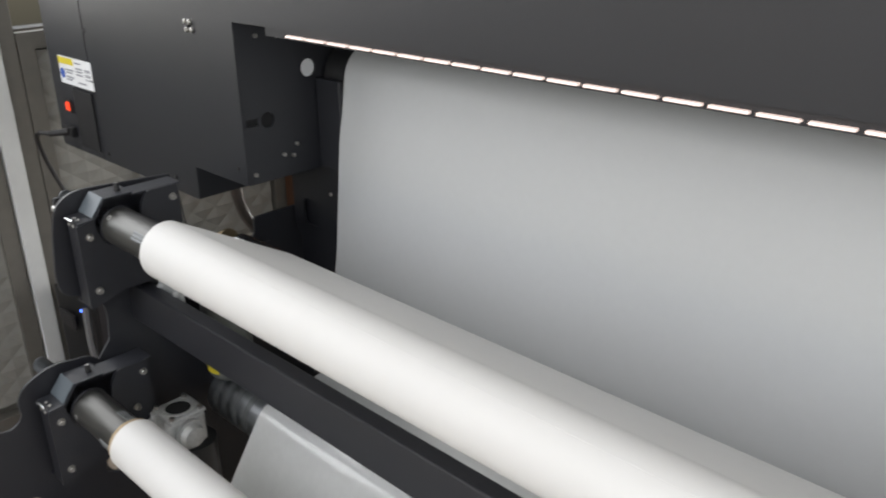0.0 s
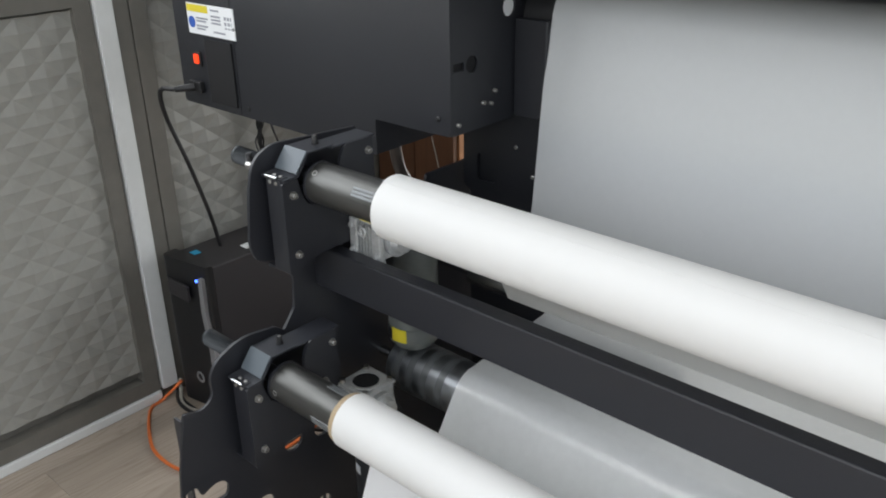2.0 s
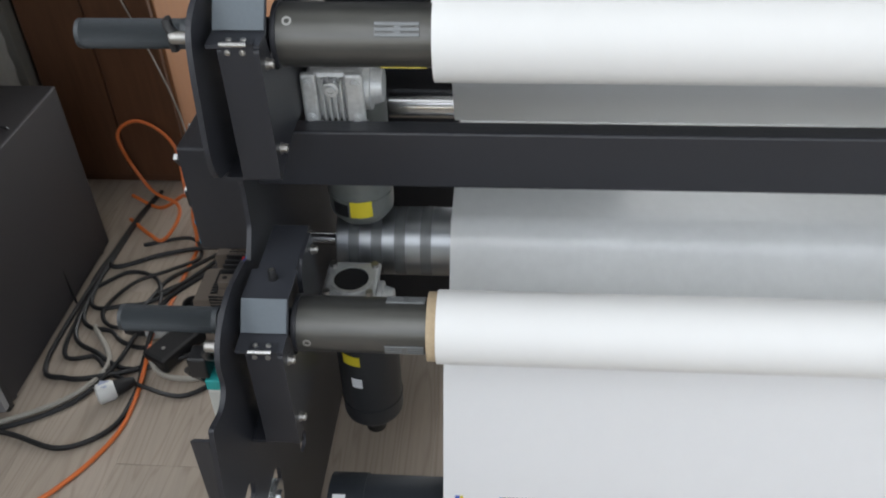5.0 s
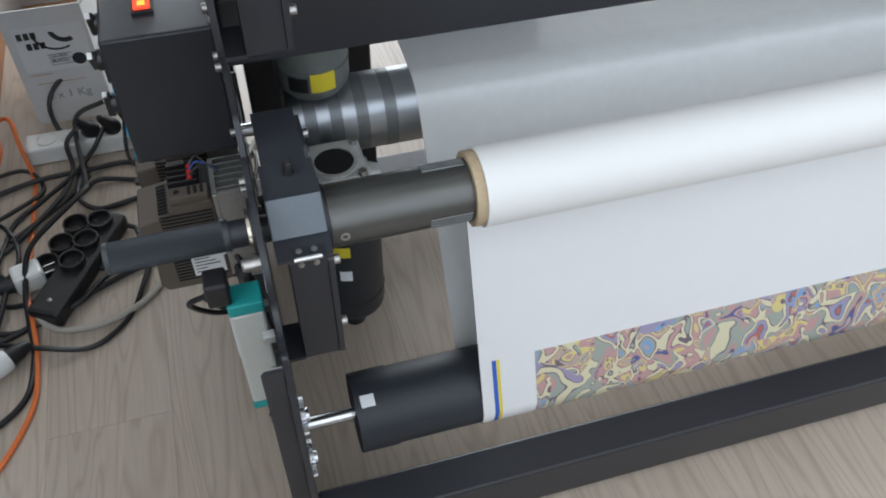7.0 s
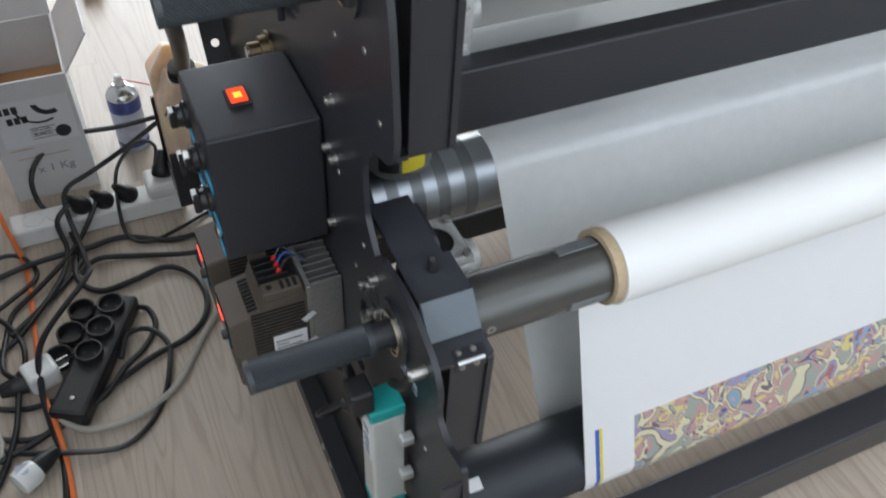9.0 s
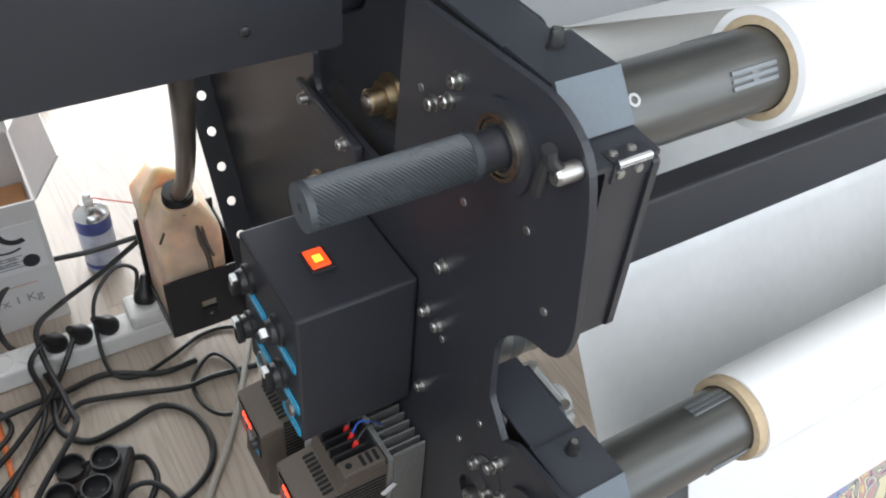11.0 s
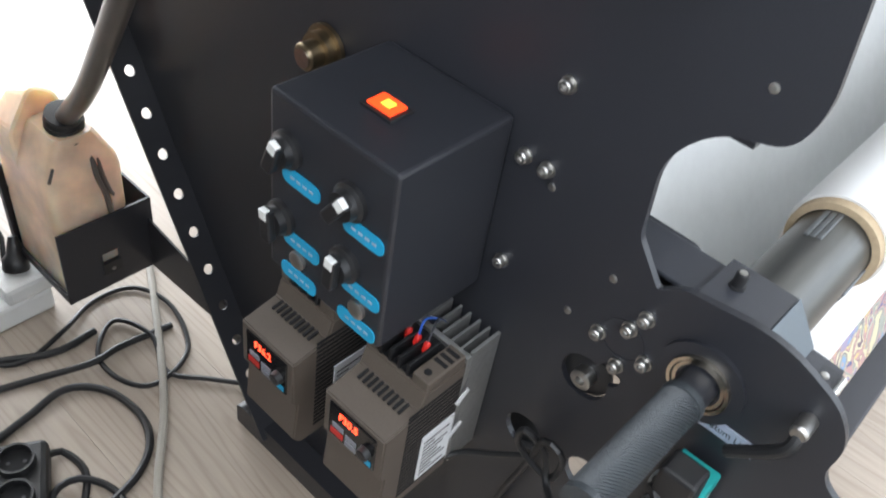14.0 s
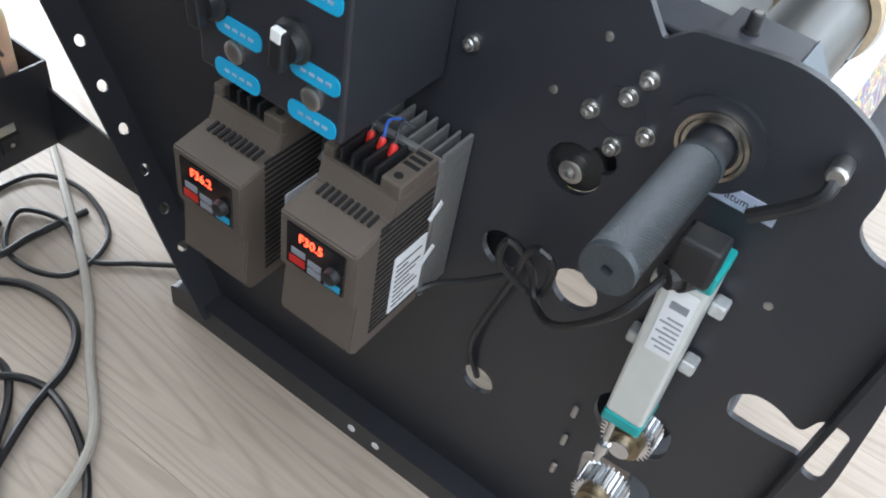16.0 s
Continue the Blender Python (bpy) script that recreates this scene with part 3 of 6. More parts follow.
box(bm, 0.0065, X1, -0.233, -0.176, 0.01, 0.098, 0.004)
part("front_bar", bm, COAT, stand)
bm = B()
box(bm, 0.0065, X1, 0.40, 0.45, 0.06, 0.12, 0.004)
part("rear_tie", bm, COAT, stand)

# added dark plate, hides the bright roller end behind the notch
bm = B()
slab(bm, rounded([(0.12, 0.60), (0.32, 0.60), (0.32, 0.742), (0.12, 0.742)], 0.01), 0.030, 0.034)
part("added_backing_plate", bm, COAT, stand)
bm = B()
box(bm, -0.010, -0.002, 0.19, 0.325, 0.722, 0.748, 0.002)
strut = part("strut", bm, COAT, stand)
for y in (0.30, 0.214):
    bolt(strut, -0.010, y, 0.738)
# bolts on the outer face
for y, z in ((0.048, 0.718), (0.068, 0.647), (0.047, 0.647), (0.066, 0.542), (-0.033, 0.54), (-0.055, 0.562), (-0.064, 0.58), (-0.056, 0.521), (-0.075, 0.541),
             (0.052, 0.893), (0.060, 0.872), (0.080, 0.858), (0.058, 0.83), (0.042, 0.845)):
    bolt(side_plate, 0.0, y, z)
for y, z in ((-0.029, 0.594), (-0.003, 0.539), (-0.196, 0.466), (-0.077, 0.781), (0.03, 0.80), (-0.045, 0.83), (0.04, 0.635), (0.10, 0.86)):
    bm = B()
    lathe(bm, (0, y, z), (-1, 0, 0), [(0, 0.0035), (0.001, 0.0033), (0.0014, 0.002)], 10)
    part("rivet", bm, ZINC, side_plate)
for y, z in ((-0.11, 0.247), (-0.112, 0.202), (-0.114, 0.153)):
    bm = B()
    box(bm, -0.004, 0.0, y - 0.003, y + 0.003, z - 0.008, z + 0.008, 0.002)
    part("pin", bm, ZINC, side_plate)
bm = B()
lathe(bm, (0.010, -0.035, 0.486), (-1, 0, 0), [(0, 0.0215), (0.004, 0.0215), (0.005, 0.018)], 24)
bush = part("bush", bm, BLACK, side_plate, smooth=True)
bm = B()
lathe(bm, (0.005, -0.035, 0.486), (-1, 0, 0), [(0, 0.0095), (0.010, 0.0095), (0.011, 0.008), (0.011, 0.0045), (0.006, 0.004)], 18)
part("bolt", bm, ZINC, bush, "zinc socket bolt", smooth=True)
bm = B()
ring(bm, (0, -0.0525, 0.548), (-0.0006, -0.0525, 0.548), 0.0185, 0.0178)
part("knockout", bm, COAT, side_plate)


# ---- shafts and rolls ----
UC, LC = (-0.009, 0.877), (-0.117, 0.560)


def air_shaft(c, label, turn):
    y, z = c
    e = empty("air_shaft", label, "shaft", "winding shafts", (0, y, z))
    bm = B()
    lathe(bm, (0.052, y, z), (1, 0, 0), [(0.022, 0.030), (0.0221, 0.0335), (X1 - 0.06, 0.0335)], 48)
    part("tube", bm, SHAFT, e, smooth=True)
    bm = B()
    lathe(bm, (0.050, y, z), (1, 0, 0), [(0, 0.018), (0.0185, 0.018), (0.0186, 0.0350), (0.0235, 0.0352), (0.0240, 0.0340)], 48)
    part("collar", bm, COAT, e, "black end collar", smooth=True)
    bm = B()
    lathe(bm, (0.05, y, z), (-1, 0, 0), [(0, 0.0145), (0.085, 0.0145), (0.0851, 0.0135), (0.10, 0.0135)], 24)
    part("journal", bm, COAT, e, smooth=True)
    bm = B()
    seg, n = 56, 72
    rings = []
    for i in range(n + 1):
        x = -0.032 - 0.110 * i / n
        rings.append([bm.verts.new((x, y + (0.0154 + 0.0006 * math.cos((i + k) * math.pi)) * math.cos(2 * math.pi * k / seg), z + (0.0154 + 0.0006 * math.cos((i + k) * math.pi)) * math.sin(2 * math.pi * k / seg))) for k in range(seg)])
    for a, b in zip(rings, rings[1:]):
        for k in range(seg):
            bm.faces.new((a[k], a[(k + 1) % seg], b[(k + 1) % seg], b[k]))
    bm.faces.new(rings[0])
    bm.faces.new(rings[-1][::-1])
    g = part("grip", bm, GRIP, e, "dark knurled hand grip")
    bm = B()
    ring(bm, (-0.142, y, z), (-0.147, y, z), 0.0160, 0.0035, 32)
    part("grip_end", bm, GRIP, g, smooth=True)
    bm = B()
    ring(bm, (-0.026, y, z), (-0.032, y, z), 0.0165, 0.013, 32)
    part("grip_ring", bm, GRIP, g, smooth=True)
    # expanding keys and air valve
    for k, ang in enumerate((turn + 24, turn + 144, turn + 264)):
        bm = B()
        for yy in (-0.0055, 0.0, 0.0055):
            box(bm, 0.176, 0.222, yy - 0.0021, yy + 0.0021, 0.0325, 0.0348, 0.0008)
        box(bm, 0.196, 0.203, -0.0078, 0.0078, 0.0325, 0.0345, 0.0008)
        bmesh.ops.rotate(bm, cent=(0, 0, 0), matrix=Matrix.Rotation(radians(ang), 3, "X"), verts=bm.verts)
        bmesh.ops.translate(bm, vec=(0, y, z), verts=bm.verts)
        part("key", bm, BAND, e, "worn aluminium expanding key")
    bm = B()
    box(bm, 0.178, 0.226, -0.0034, 0.0034, 0.0326, 0.0341)
    bmesh.ops.rotate(bm, cent=(0, 0, 0), matrix=Matrix.Rotation(radians(turn), 3, "X"), verts=bm.verts)
    bmesh.ops.translate(bm, vec=(0, y, z), verts=bm.verts)
    part("mark", bm, LABEL_Y, e, "yellow painted line")
    bm = B()
    ring(bm, (0, 0, 0.0325), (0, 0, 0.0342), 0.0050, 0.0028, 18)
    bmesh.ops.rotate(bm, cent=(0, 0, 0), matrix=Matrix.Rotation(radians(turn + 250), 3, "X"), verts=bm.verts)
    bmesh.ops.translate(bm, vec=(0.086, y, z), verts=bm.verts)
    part("valve", bm, HEATSINK, e)
    return e


air_shaft(UC, "dark anodised air shaft through the upper paper roll", 152)
air_shaft(LC, "dark anodised air shaft through the lower paper roll", 200)


def paper_roll(c, r, label, xs, mark):
    y, z = c
    e = empty("paper_roll", label, "paper roll", "paper rolls", (0, y, z))
    bm = B()
    ring(bm, (xs + (0.005 if mark else 0.0), y, z), (X1 - 0.12, y, z), r, 0.0415, 72)
    part("paper", bm, PAPER, e, smooth=True)
    bm = B()
    ring(bm, (xs, y, z) if not mark else (xs - 0.006, y, z), (X1 - 0.11, y, z), 0.0413, 0.0345, 56)
    part("core", bm, CORE, e, "tan cardboard core", smooth=True)
    return e


paper_roll(UC, 0.0487, "thick roll of white paper on the upper shaft", 0.235, False)
paper_roll(LC, 0.0440, "white paper roll with a tan cardboard core", 0.231, True)

# guide rollers
BR2 = 0.0534
MC, G1, G2, BC = (0.1625, 0.4652), (0.215, 0.775), (0.285, 0.630), (-0.135, 0.205)


def roller(name, c, r, x0, material, label, bearing=True, xb=0.0):
    y, z = c
    e = empty(name, label, "roller", "", (0, y, z))
    bm = B()
    lathe(bm, (x0, y, z), (1, 0, 0), [(0, r - 0.002), (0.002, r), (X1 - 0.04 - x0, r), (X1 - 0.038 - x0, r - 0.002)], 56)
    part("barrel", bm, material, e, smooth=True)
    bm = B()
    cyl(bm, (xb - 0.03 if bearing else 0.0062, y, z), (x0 + 0.001, y, z), min(0.009, r * 0.5), seg=20)
    part("axle", bm, STEEL, e, smooth=True)
    if bearing:
        bm = B()
        lathe(bm, (xb - 0.001, y, z), (-1, 0, 0), [(0, 0.023), (0.004, 0.023), (0.0041, 0.018), (0.013, 0.018), (0.0131, 0.0125), (0.026, 0.0125), (0.027, 0.0115)], 24)
        part("bearing", bm, BRASS, e, "brass-coloured bearing nut", smooth=True)
    return e


m_roll = roller("guide_roller", MC, 0.0515, 0.066, ROLLER, "wide brushed aluminium guide roller with tape bands", False)
for x in (0.085, 0.118, 0.152, 0.19):
    bm = B()
    ring(bm, (x, *MC), (x + 0.016, *MC), 0.0519, 0.0513, 56)
    part("tape_band", bm, BAND, m_roll, "dull grey tape band", smooth=True)
roller("tension_roller", G1, 0.025, 0.085, STEEL, "bright steel tension roller behind the plate", True, 0.042)
roller("steel_roller", G2, 0.0225, 0.135, STEEL, "bright steel guide roller under the web")
b_roll = roller("dancer_roller", BC, 0.052, 0.075, RUBBER, "black rubber dancer roller near the floor", False)
bm = B()
ring(bm, (0.0745, *BC), (0.125, *BC), 0.0535, 0.02, 56)
part("end_collar", bm, RUBBER, b_roll, smooth=True)
bm = B()
box(bm, 0.082, 0.10, -0.008, 0.008, 0.0535, 0.0545)
bmesh.ops.rotate(bm, cent=(0, 0, 0), matrix=Matrix.Rotation(radians(20), 3, "X"), verts=bm.verts)
bmesh.ops.translate(bm, vec=(0, *BC), verts=bm.verts)
part("sticker", bm, LABEL_W, b_roll, "small white sticker")

# ---- media ----
XP = 0.231
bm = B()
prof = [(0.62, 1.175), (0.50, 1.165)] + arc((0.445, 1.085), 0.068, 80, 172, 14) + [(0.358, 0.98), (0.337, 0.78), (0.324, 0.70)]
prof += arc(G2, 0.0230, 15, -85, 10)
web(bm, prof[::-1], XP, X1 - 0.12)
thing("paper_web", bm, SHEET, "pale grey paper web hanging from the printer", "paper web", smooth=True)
bm = B()
prof = arc(G2, 0.0230, -88, -155, 14) + arc(G1, 0.0255, 205, 68, 14) + arc(UC, 0.0492, 71, 115, 8)
web(bm, prof, XP + 0.003, X1 - 0.12)
thing("paper_web", bm, PAPER, "white paper web running onto the upper roll", "paper web", smooth=True)
bm = B()
prof = [(0.45, 0.54)] + arc(MC, 0.0522, 85, 150, 16) + arc(BC, 0.0528, -25, -30, 2)
web(bm, prof, XP + 0.003, X1 - 0.12)
FILM = mat("translucent_paper_back", (0.77, 0.785, 0.78), 0.22, 0, 0.06, 60, 0.06, 60, 0.10, 5, coat=0.6)
let_light_through(FILM, 0.12)
thing("paper_web", bm, FILM, "glossy grey paper web over the guide roller", "paper web", smooth=True)
bm = B()
pw = arc(BC, 0.0534, -22, -188, 18) + [(-0.0745, 0.50)] + arc(LC, 0.0445, -8, 20, 4)
web(bm, pw, XP + 0.007, X1 - 0.12)
printed = thing("paper_web", bm, PAPER_WEB, "white paper web with a printed motif at its foot", "paper web", smooth=True)

# ---- the printer ----
printer = empty("printer", "large black wide-format printer over the take-up stand", "printer")
bm = B()
fp = rounded([(-0.64, 0.850, 0.01), (-0.018, 0.850, 0.002), (-0.018, 0.917, 0.002), (0.162, 0.917, 0.008), (0.162, 1.2, 0.002), (0.162, 1.5, 0.01), (-0.64, 1.5, 0.01)], 0.004)
slab(bm, fp, 0.198, 0.201, [], "y")
front = part("front_panel", bm, COAT_BODY, printer)
bm = B()
slab(bm, [(0.2015, 0.917), (0.36, 0.917), (0.46, 1.0), (0.46, 1.5), (0.2015, 1.5)], 0.1585, 0.162, [disc(0.252, 1.030, 0.0145), disc(0.349, 1.11, 0.0165), rounded([(0.206, 1.023), (0.232, 1.023), (0.232, 1.037), (0.206, 1.037)], 0.001)], "x")
cheek = part("side_panel", bm, COAT_BODY, printer)
# unlit depth behind the holes, put in as a near-black block
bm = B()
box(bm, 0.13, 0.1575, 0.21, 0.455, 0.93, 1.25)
part("hole_shade_block", bm, DEEP_SHADE, cheek)
# white block painted for the light that shows through the hole
bm = B()
box(bm, 0.1563, 0.1583, 0.325, 0.373, 1.088, 1.132)
part("hole_light", bm, LABEL_W, cheek, "white box standing in for light through the round hole")
bm = B()
slab(bm, rounded([(0.2015, 0.850), (0.62, 0.850), (0.75, 0.90), (0.75, 1.5), (0.2015, 1.5)], 0.01), -0.64, -0.635, [], "x")
part("end_panel", bm, COAT_BODY, printer)
bm = B()
slab(bm, [(-0.634, 0.2015), (-0.0185, 0.2015), (-0.0185, 0.6), (-0.634, 0.6)], 0.851, 0.855, [], "z")
part("underside", bm, COAT_BODY, printer)
bm = B()
slab(bm, [(-0.018, 0.2015), (0.1575, 0.2015), (0.1575, 0.46), (-0.018, 0.46)], 0.918, 0.922, [], "z")
part("underside", bm, COAT_BODY, printer)
bm = B()
box(bm, -0.0215, -0.018, 0.2015, 0.46, 0.8515, 0.9215)
part("step_panel", bm, COAT_BODY, printer)
bm = B()
box(bm, -0.634, X1 + 0.3, 0.601, 0.605, 0.856, 1.5)
part("rear_panel", bm, COAT_BODY, printer)
# hood over the web, with the LED strip along its lower lip
bm = B()
slab(bm, [(0.196, 1.208, ), (0.25, 1.203), (0.27, 1.21), (0.27, 1.5), (0.196, 1.5)], 0.1625, X1 + 0.3, [], "x")
hood = part("hood", bm, COAT_BODY, printer)
bm = B()
box(bm, -0.64, X1 + 0.3, 0.19, 0.60, 1.501, 1.53, 0.006)
part("top_cover", bm, COAT_BODY, printer)
bm = B()
box(bm, 0.235, X1 + 0.2, 0.214, 0.224, 1.190, 1.2065)
strip = part("light_strip", bm, COAT, hood)
x = 0.30
while x < X1 + 0.15:
    bm = B()
    box(bm, x, x + 0.044, 0.206, 0.2135, 1.1940, 1.1972, 0.0008)
    part("led_bar", bm, LED_STRIP, strip, "warm white lit diode bar")
    x += 0.052
bm = B()
cyl(bm, (0.17, 0.445, 1.085), (X1, 0.445, 1.085), 0.066, seg=48)
part("feed_bar", bm, BLACK, printer, smooth=True)
bm = B()
box(bm, 0.163, X1 + 0.3, 0.47, 0.60, 0.95, 1.01)
part("platen_beam", bm, COAT_BODY, printer)
bm = B()
slab(bm, rounded([(0.022, 0.750, 0.006), (0.040, 0.740, 0.006), (0.040, 0.45, 0.006), (0.232, 0.45, 0.003), (0.232, 0.917, 0.003), (0.022, 0.917, 0.003)], 0.01), 0.392, 0.398, [rounded([(0.055, 0.766), (0.104, 0.766), (0.104, 0.822), (0.055, 0.822)], 0.014)], "y")
leg_b = part("leg_bracket", bm, COAT_BODY, printer)
for x, z in ((0.15, 0.85), (0.19, 0.80)):
    bm = B()
    lathe(bm, (x, 0.392, z), (0, -1, 0), [(0, 0.004), (0.002, 0.004), (0.003, 0.002)], 10)
    part("screw", bm, ZINC, leg_b)
bm = B()
box(bm, 0.028, 0.23, 0.402, 0.50, 0.05, 0.914, 0.004)
part("leg_post", bm, COAT_BODY, printer)
# added sheet that closes off the bright floor beyond the web
bm = B()
slab(bm, [(0.2325, 0.56), (0.52, 0.56), (0.52, 0.72), (X1 + 0.2, 0.72), (X1 + 0.2, 0.917), (0.2325, 0.917)], 0.398, 0.402, [], "y")
part("blocking_sheet", bm, COAT_BODY, printer, "black sheet added behind the web to block the bright floor")
bm = B()
box(bm, 0.165, 0.232, 0.362, 0.372, 0.92, 1.09, 0.002)
part("inner_cheek", bm, COAT_BODY, printer)
for y, z in ((0.215, 0.935), (0.27, 1.18), (0.285, 1.175), (0.24, 1.18), (0.28, 0.96), (0.31, 0.975), (0.30, 0.955), (0.40, 1.10)):
    bolt(cheek, 0.162, y, z, 1, 0.004, False, "screw")
for x, z in ((0.135, 0.945), (0.02, 1.19), (-0.42, 1.14), (-0.42, 1.03), (-0.40, 0.87), (-0.10, 0.88)):
    bm = B()
    lathe(bm, (x, 0.198, z), (0, -1, 0), [(0, 0.005), (0.002, 0.0045), (0.003, 0.002)], 12)
    part("screw", bm, BLACK, front)
for x in (0.012, 0.028):
    for z in (1.196, 1.182):
        bm = B()
        lathe(bm, (x + (0.004 if z < 1.19 else 0), 0.198, z), (0, -1, 0), [(0, 0.0055), (0.004, 0.005), (0.005, 0.003)], 12)
        part("screw", bm, ZINC, front)
bm = B()
box(bm, -0.4285, -0.427, 0.1972, 0.1979, 0.851, 1.5)
part("seam", bm, DEEP_SHADE, front)
# warning plate, switch, inlet
bm = B()
box(bm, -0.583, -0.416, 0.1955, 0.1975, 1.008, 1.071)
lab = part("warning_label", bm, LABEL_W, front, "white label with a yellow warning band")
bm = B()
box(bm, -0.581, -0.505, 0.1948, 0.1954, 1.054, 1.069)
part("yellow_band", bm, LABEL_Y, lab)
bm = B()
lathe(bm, (-0.567, 0.1953, 1.032), (0, -1, 0), [(0, 0.012), (0.0006, 0.012)], 20)
part("blue_sign", bm, LABEL_B, lab)
bm = B()
for i, (x0, x1, z) in enumerate(((-0.55, -0.508, 1.042), (-0.55, -0.515, 1.036), (-0.55, -0.51, 1.026), (-0.55, -0.52, 1.020), (-0.495, -0.465, 1.062), (-0.495, -0.462, 1.05), (-0.495, -0.462, 1.043), (-0.495, -0.462, 1.036), (-0.49, -0.45, 1.018), (-0.575, -0.52, 1.0615))):
    box(bm, x0, x1, 0.1949, 0.1954, z - 0.0018, z + 0.0018)
part("lettering", bm, INK_GREY, lab)
bm = B()
for i in range(8):
    for j in range(8):
        if (i * 5 + j * 3 + i * j) % 3:
            box(bm, -0.452 + 0.0036 * i, -0.4487 + 0.0036 * i, 0.1949, 0.1954, 1.028 + 0.0036 * j, 1.0313 + 0.0036 * j)
part("square_mark", bm, INK_GREY, lab)
# the recess is not cut; its shade is a near-black plate
bm = B()
box(bm, -0.53, -0.436, 0.194, 0.1978, 0.865, 1.0, 0.001)
part("recess_shade", bm, DEEP_SHADE, front, "near-black plate for a shaded recess")
bm = B()
box(bm, -0.578, -0.552, 0.193, 0.1978, 0.938, 0.970, 0.002)
sw = part("rocker_switch", bm, BLACK, front)
bm = B()
box(bm, -0.574, -0.556, 0.190, 0.1932, 0.944, 0.964, 0.002)
part("rocker", bm, RED_GLOW, sw, "lit red rocker")
bm = B()
box(bm, -0.60, -0.555, 0.185, 0.1978, 0.880, 0.905, 0.003)
cyl(bm, (-0.578, 0.186, 0.892), (-0.60, 0.150, 0.890), 0.009, 0.007, 12)
part("mains_inlet", bm, BLACK, front)
bm = B()
tube(bm, [(-0.60, 0.150, 0.890), (-0.635, 0.135, 0.885), (-0.655, 0.15, 0.82), (-0.66, 0.19, 0.70), (-0.68, 0.24, 0.55), (-0.70, 0.27, 0.446)], 0.0052, 10)
thing("mains_cable", bm, CABLE, "black mains cable hanging from the printer", "cable", smooth=True)
bm = B()
tube(bm, [(-0.79, 0.52, 0.852), (-0.79, 0.525, 0.72), (-0.77, 0.54, 0.62), (-0.735, 0.535, 0.52), (-0.68, 0.527, 0.438), (-0.652, 0.523, 0.4335), (-0.641, 0.518, 0.38), (-0.6405, 0.50, 0.20), (-0.63, 0.49, 0.006)], 0.003, 8)
thing("thin_cable", bm, CABLE, "thin black cable hanging below the printer", "cable", smooth=True)
rng = random.Random(4)
bundle = empty("cable_bundle", "twisted bundle of thin black wires", "cable bundle", "", (-0.795, 0.52, 0.85))
for k in range(7):
    bm = B()
    pts = []
    for i in range(9):
        z = 0.856 - 0.054 * i
        pts.append((-0.812 + 0.008 * math.sin(i * 2.3 + k) + rng.uniform(-0.005, 0.005), 0.515 + 0.012 * math.cos(i * 2.7 + k * 2) + rng.uniform(-0.006, 0.006) - 0.002 * i, z))
    tube(bm, pts, 0.0022, 6)
    part("wire", bm, CABLE, bundle, smooth=True)

# ---- computer ----
pc = empty("desktop_computer", "black desktop computer tower with a silver front strip", "computer", "", (-0.80, 0.19, 0))
PC_AT = (-0.788, 0.19, 0)
bm = B()
box(bm, -0.80, -0.645, 0.195, 0.70, 0.012, 0.43, 0.004)
part("case", bm, PC_BLACK, pc)
bm = B()
slab(bm, rounded([(-0.803, 0.150, 0.02), (-0.642, 0.178, 0.02), (-0.642, 0.1945, 0.001), (-0.803, 0.1945, 0.001)], 0.005), 0.008, 0.436, [], "z")
f = part("front", bm, BLACK, pc, "glossy black front bezel")
bm = B()
pr = rounded([(-0.668, 0.405), (-0.652, 0.405), (-0.655, 0.30), (-0.640, 0.20), (-0.640, 0.02), (-0.662, 0.02), (-0.662, 0.20), (-0.674, 0.30)], 0.006)
slab(bm, pr, 0.166, 0.180, [], "y")
part("silver_strip", bm, PC_SILVER, f, "curved silver strip")
bm = B()
cyl(bm, (-0.678, 0.169, 0.393), (-0.678, 0.1655, 0.393), 0.004, seg=12)
part("power_led", bm, BLUE_LED, f, "lit blue lamp")
bm = B()
ring(bm, (-0.715, 0.1605, 0.10), (-0.715, 0.1575, 0.10), 0.016, 0.011, 24)
part("badge", bm, PC_SILVER, f, "round grey badge")
bm = B()
box(bm, -0.79, -0.70, 0.150, 0.160, 0.33, 0.375, 0.003)
part("drive_flap", bm, PC_BLACK, f)
bm = B()
box(bm, -0.70, -0.672, 0.32, 0.35, 0.4301, 0.4315)
part("sticker", bm, LABEL_W, pc, "small white sticker")
bm = B()
box(bm, -0.765, -0.742, 0.21, 0.23, 0.4301, 0.4315)
part("sticker", bm, LABEL_C, pc, "small pale blue sticker")
for x in (-0.785, -0.665):
    for y in (0.22, 0.67):
        bm = B()
        cyl(bm, (x, y, 0), (x, y, 0.0125), 0.012, seg=14)
        part("foot", bm, BLACK, pc)

pc.location = PC_AT

# ---- control box on the plate ----
cb = empty("control_box", "black steel control box with knobs and cyan labels", "control box", "", (0, 0.14, 0.6))
bm = B()
box(bm, -0.120, -0.0015, 0.083, 0.213, 0.505, 0.674, 0.003)
cbody = part("body", bm, COAT, cb)
bm = B()
box(bm, -0.084, -0.060, 0.128, 0.160, 0.674, 0.6765, 0.001)
rs = part("rocker_frame", bm, BLACK, cb)
bm = B()
box(bm, -0.081, -0.063, 0.132, 0.156, 0.6763, 0.6785, 0.001)
part("rocker", bm, RED_GLOW, rs, "lit red rocker switch")
bm = B()
box(bm, -0.076, -0.068, 0.138, 0.147, 0.6786, 0.6790, 0.0002)
part("lamp_spot", bm, ORANGE_CORE, rs)
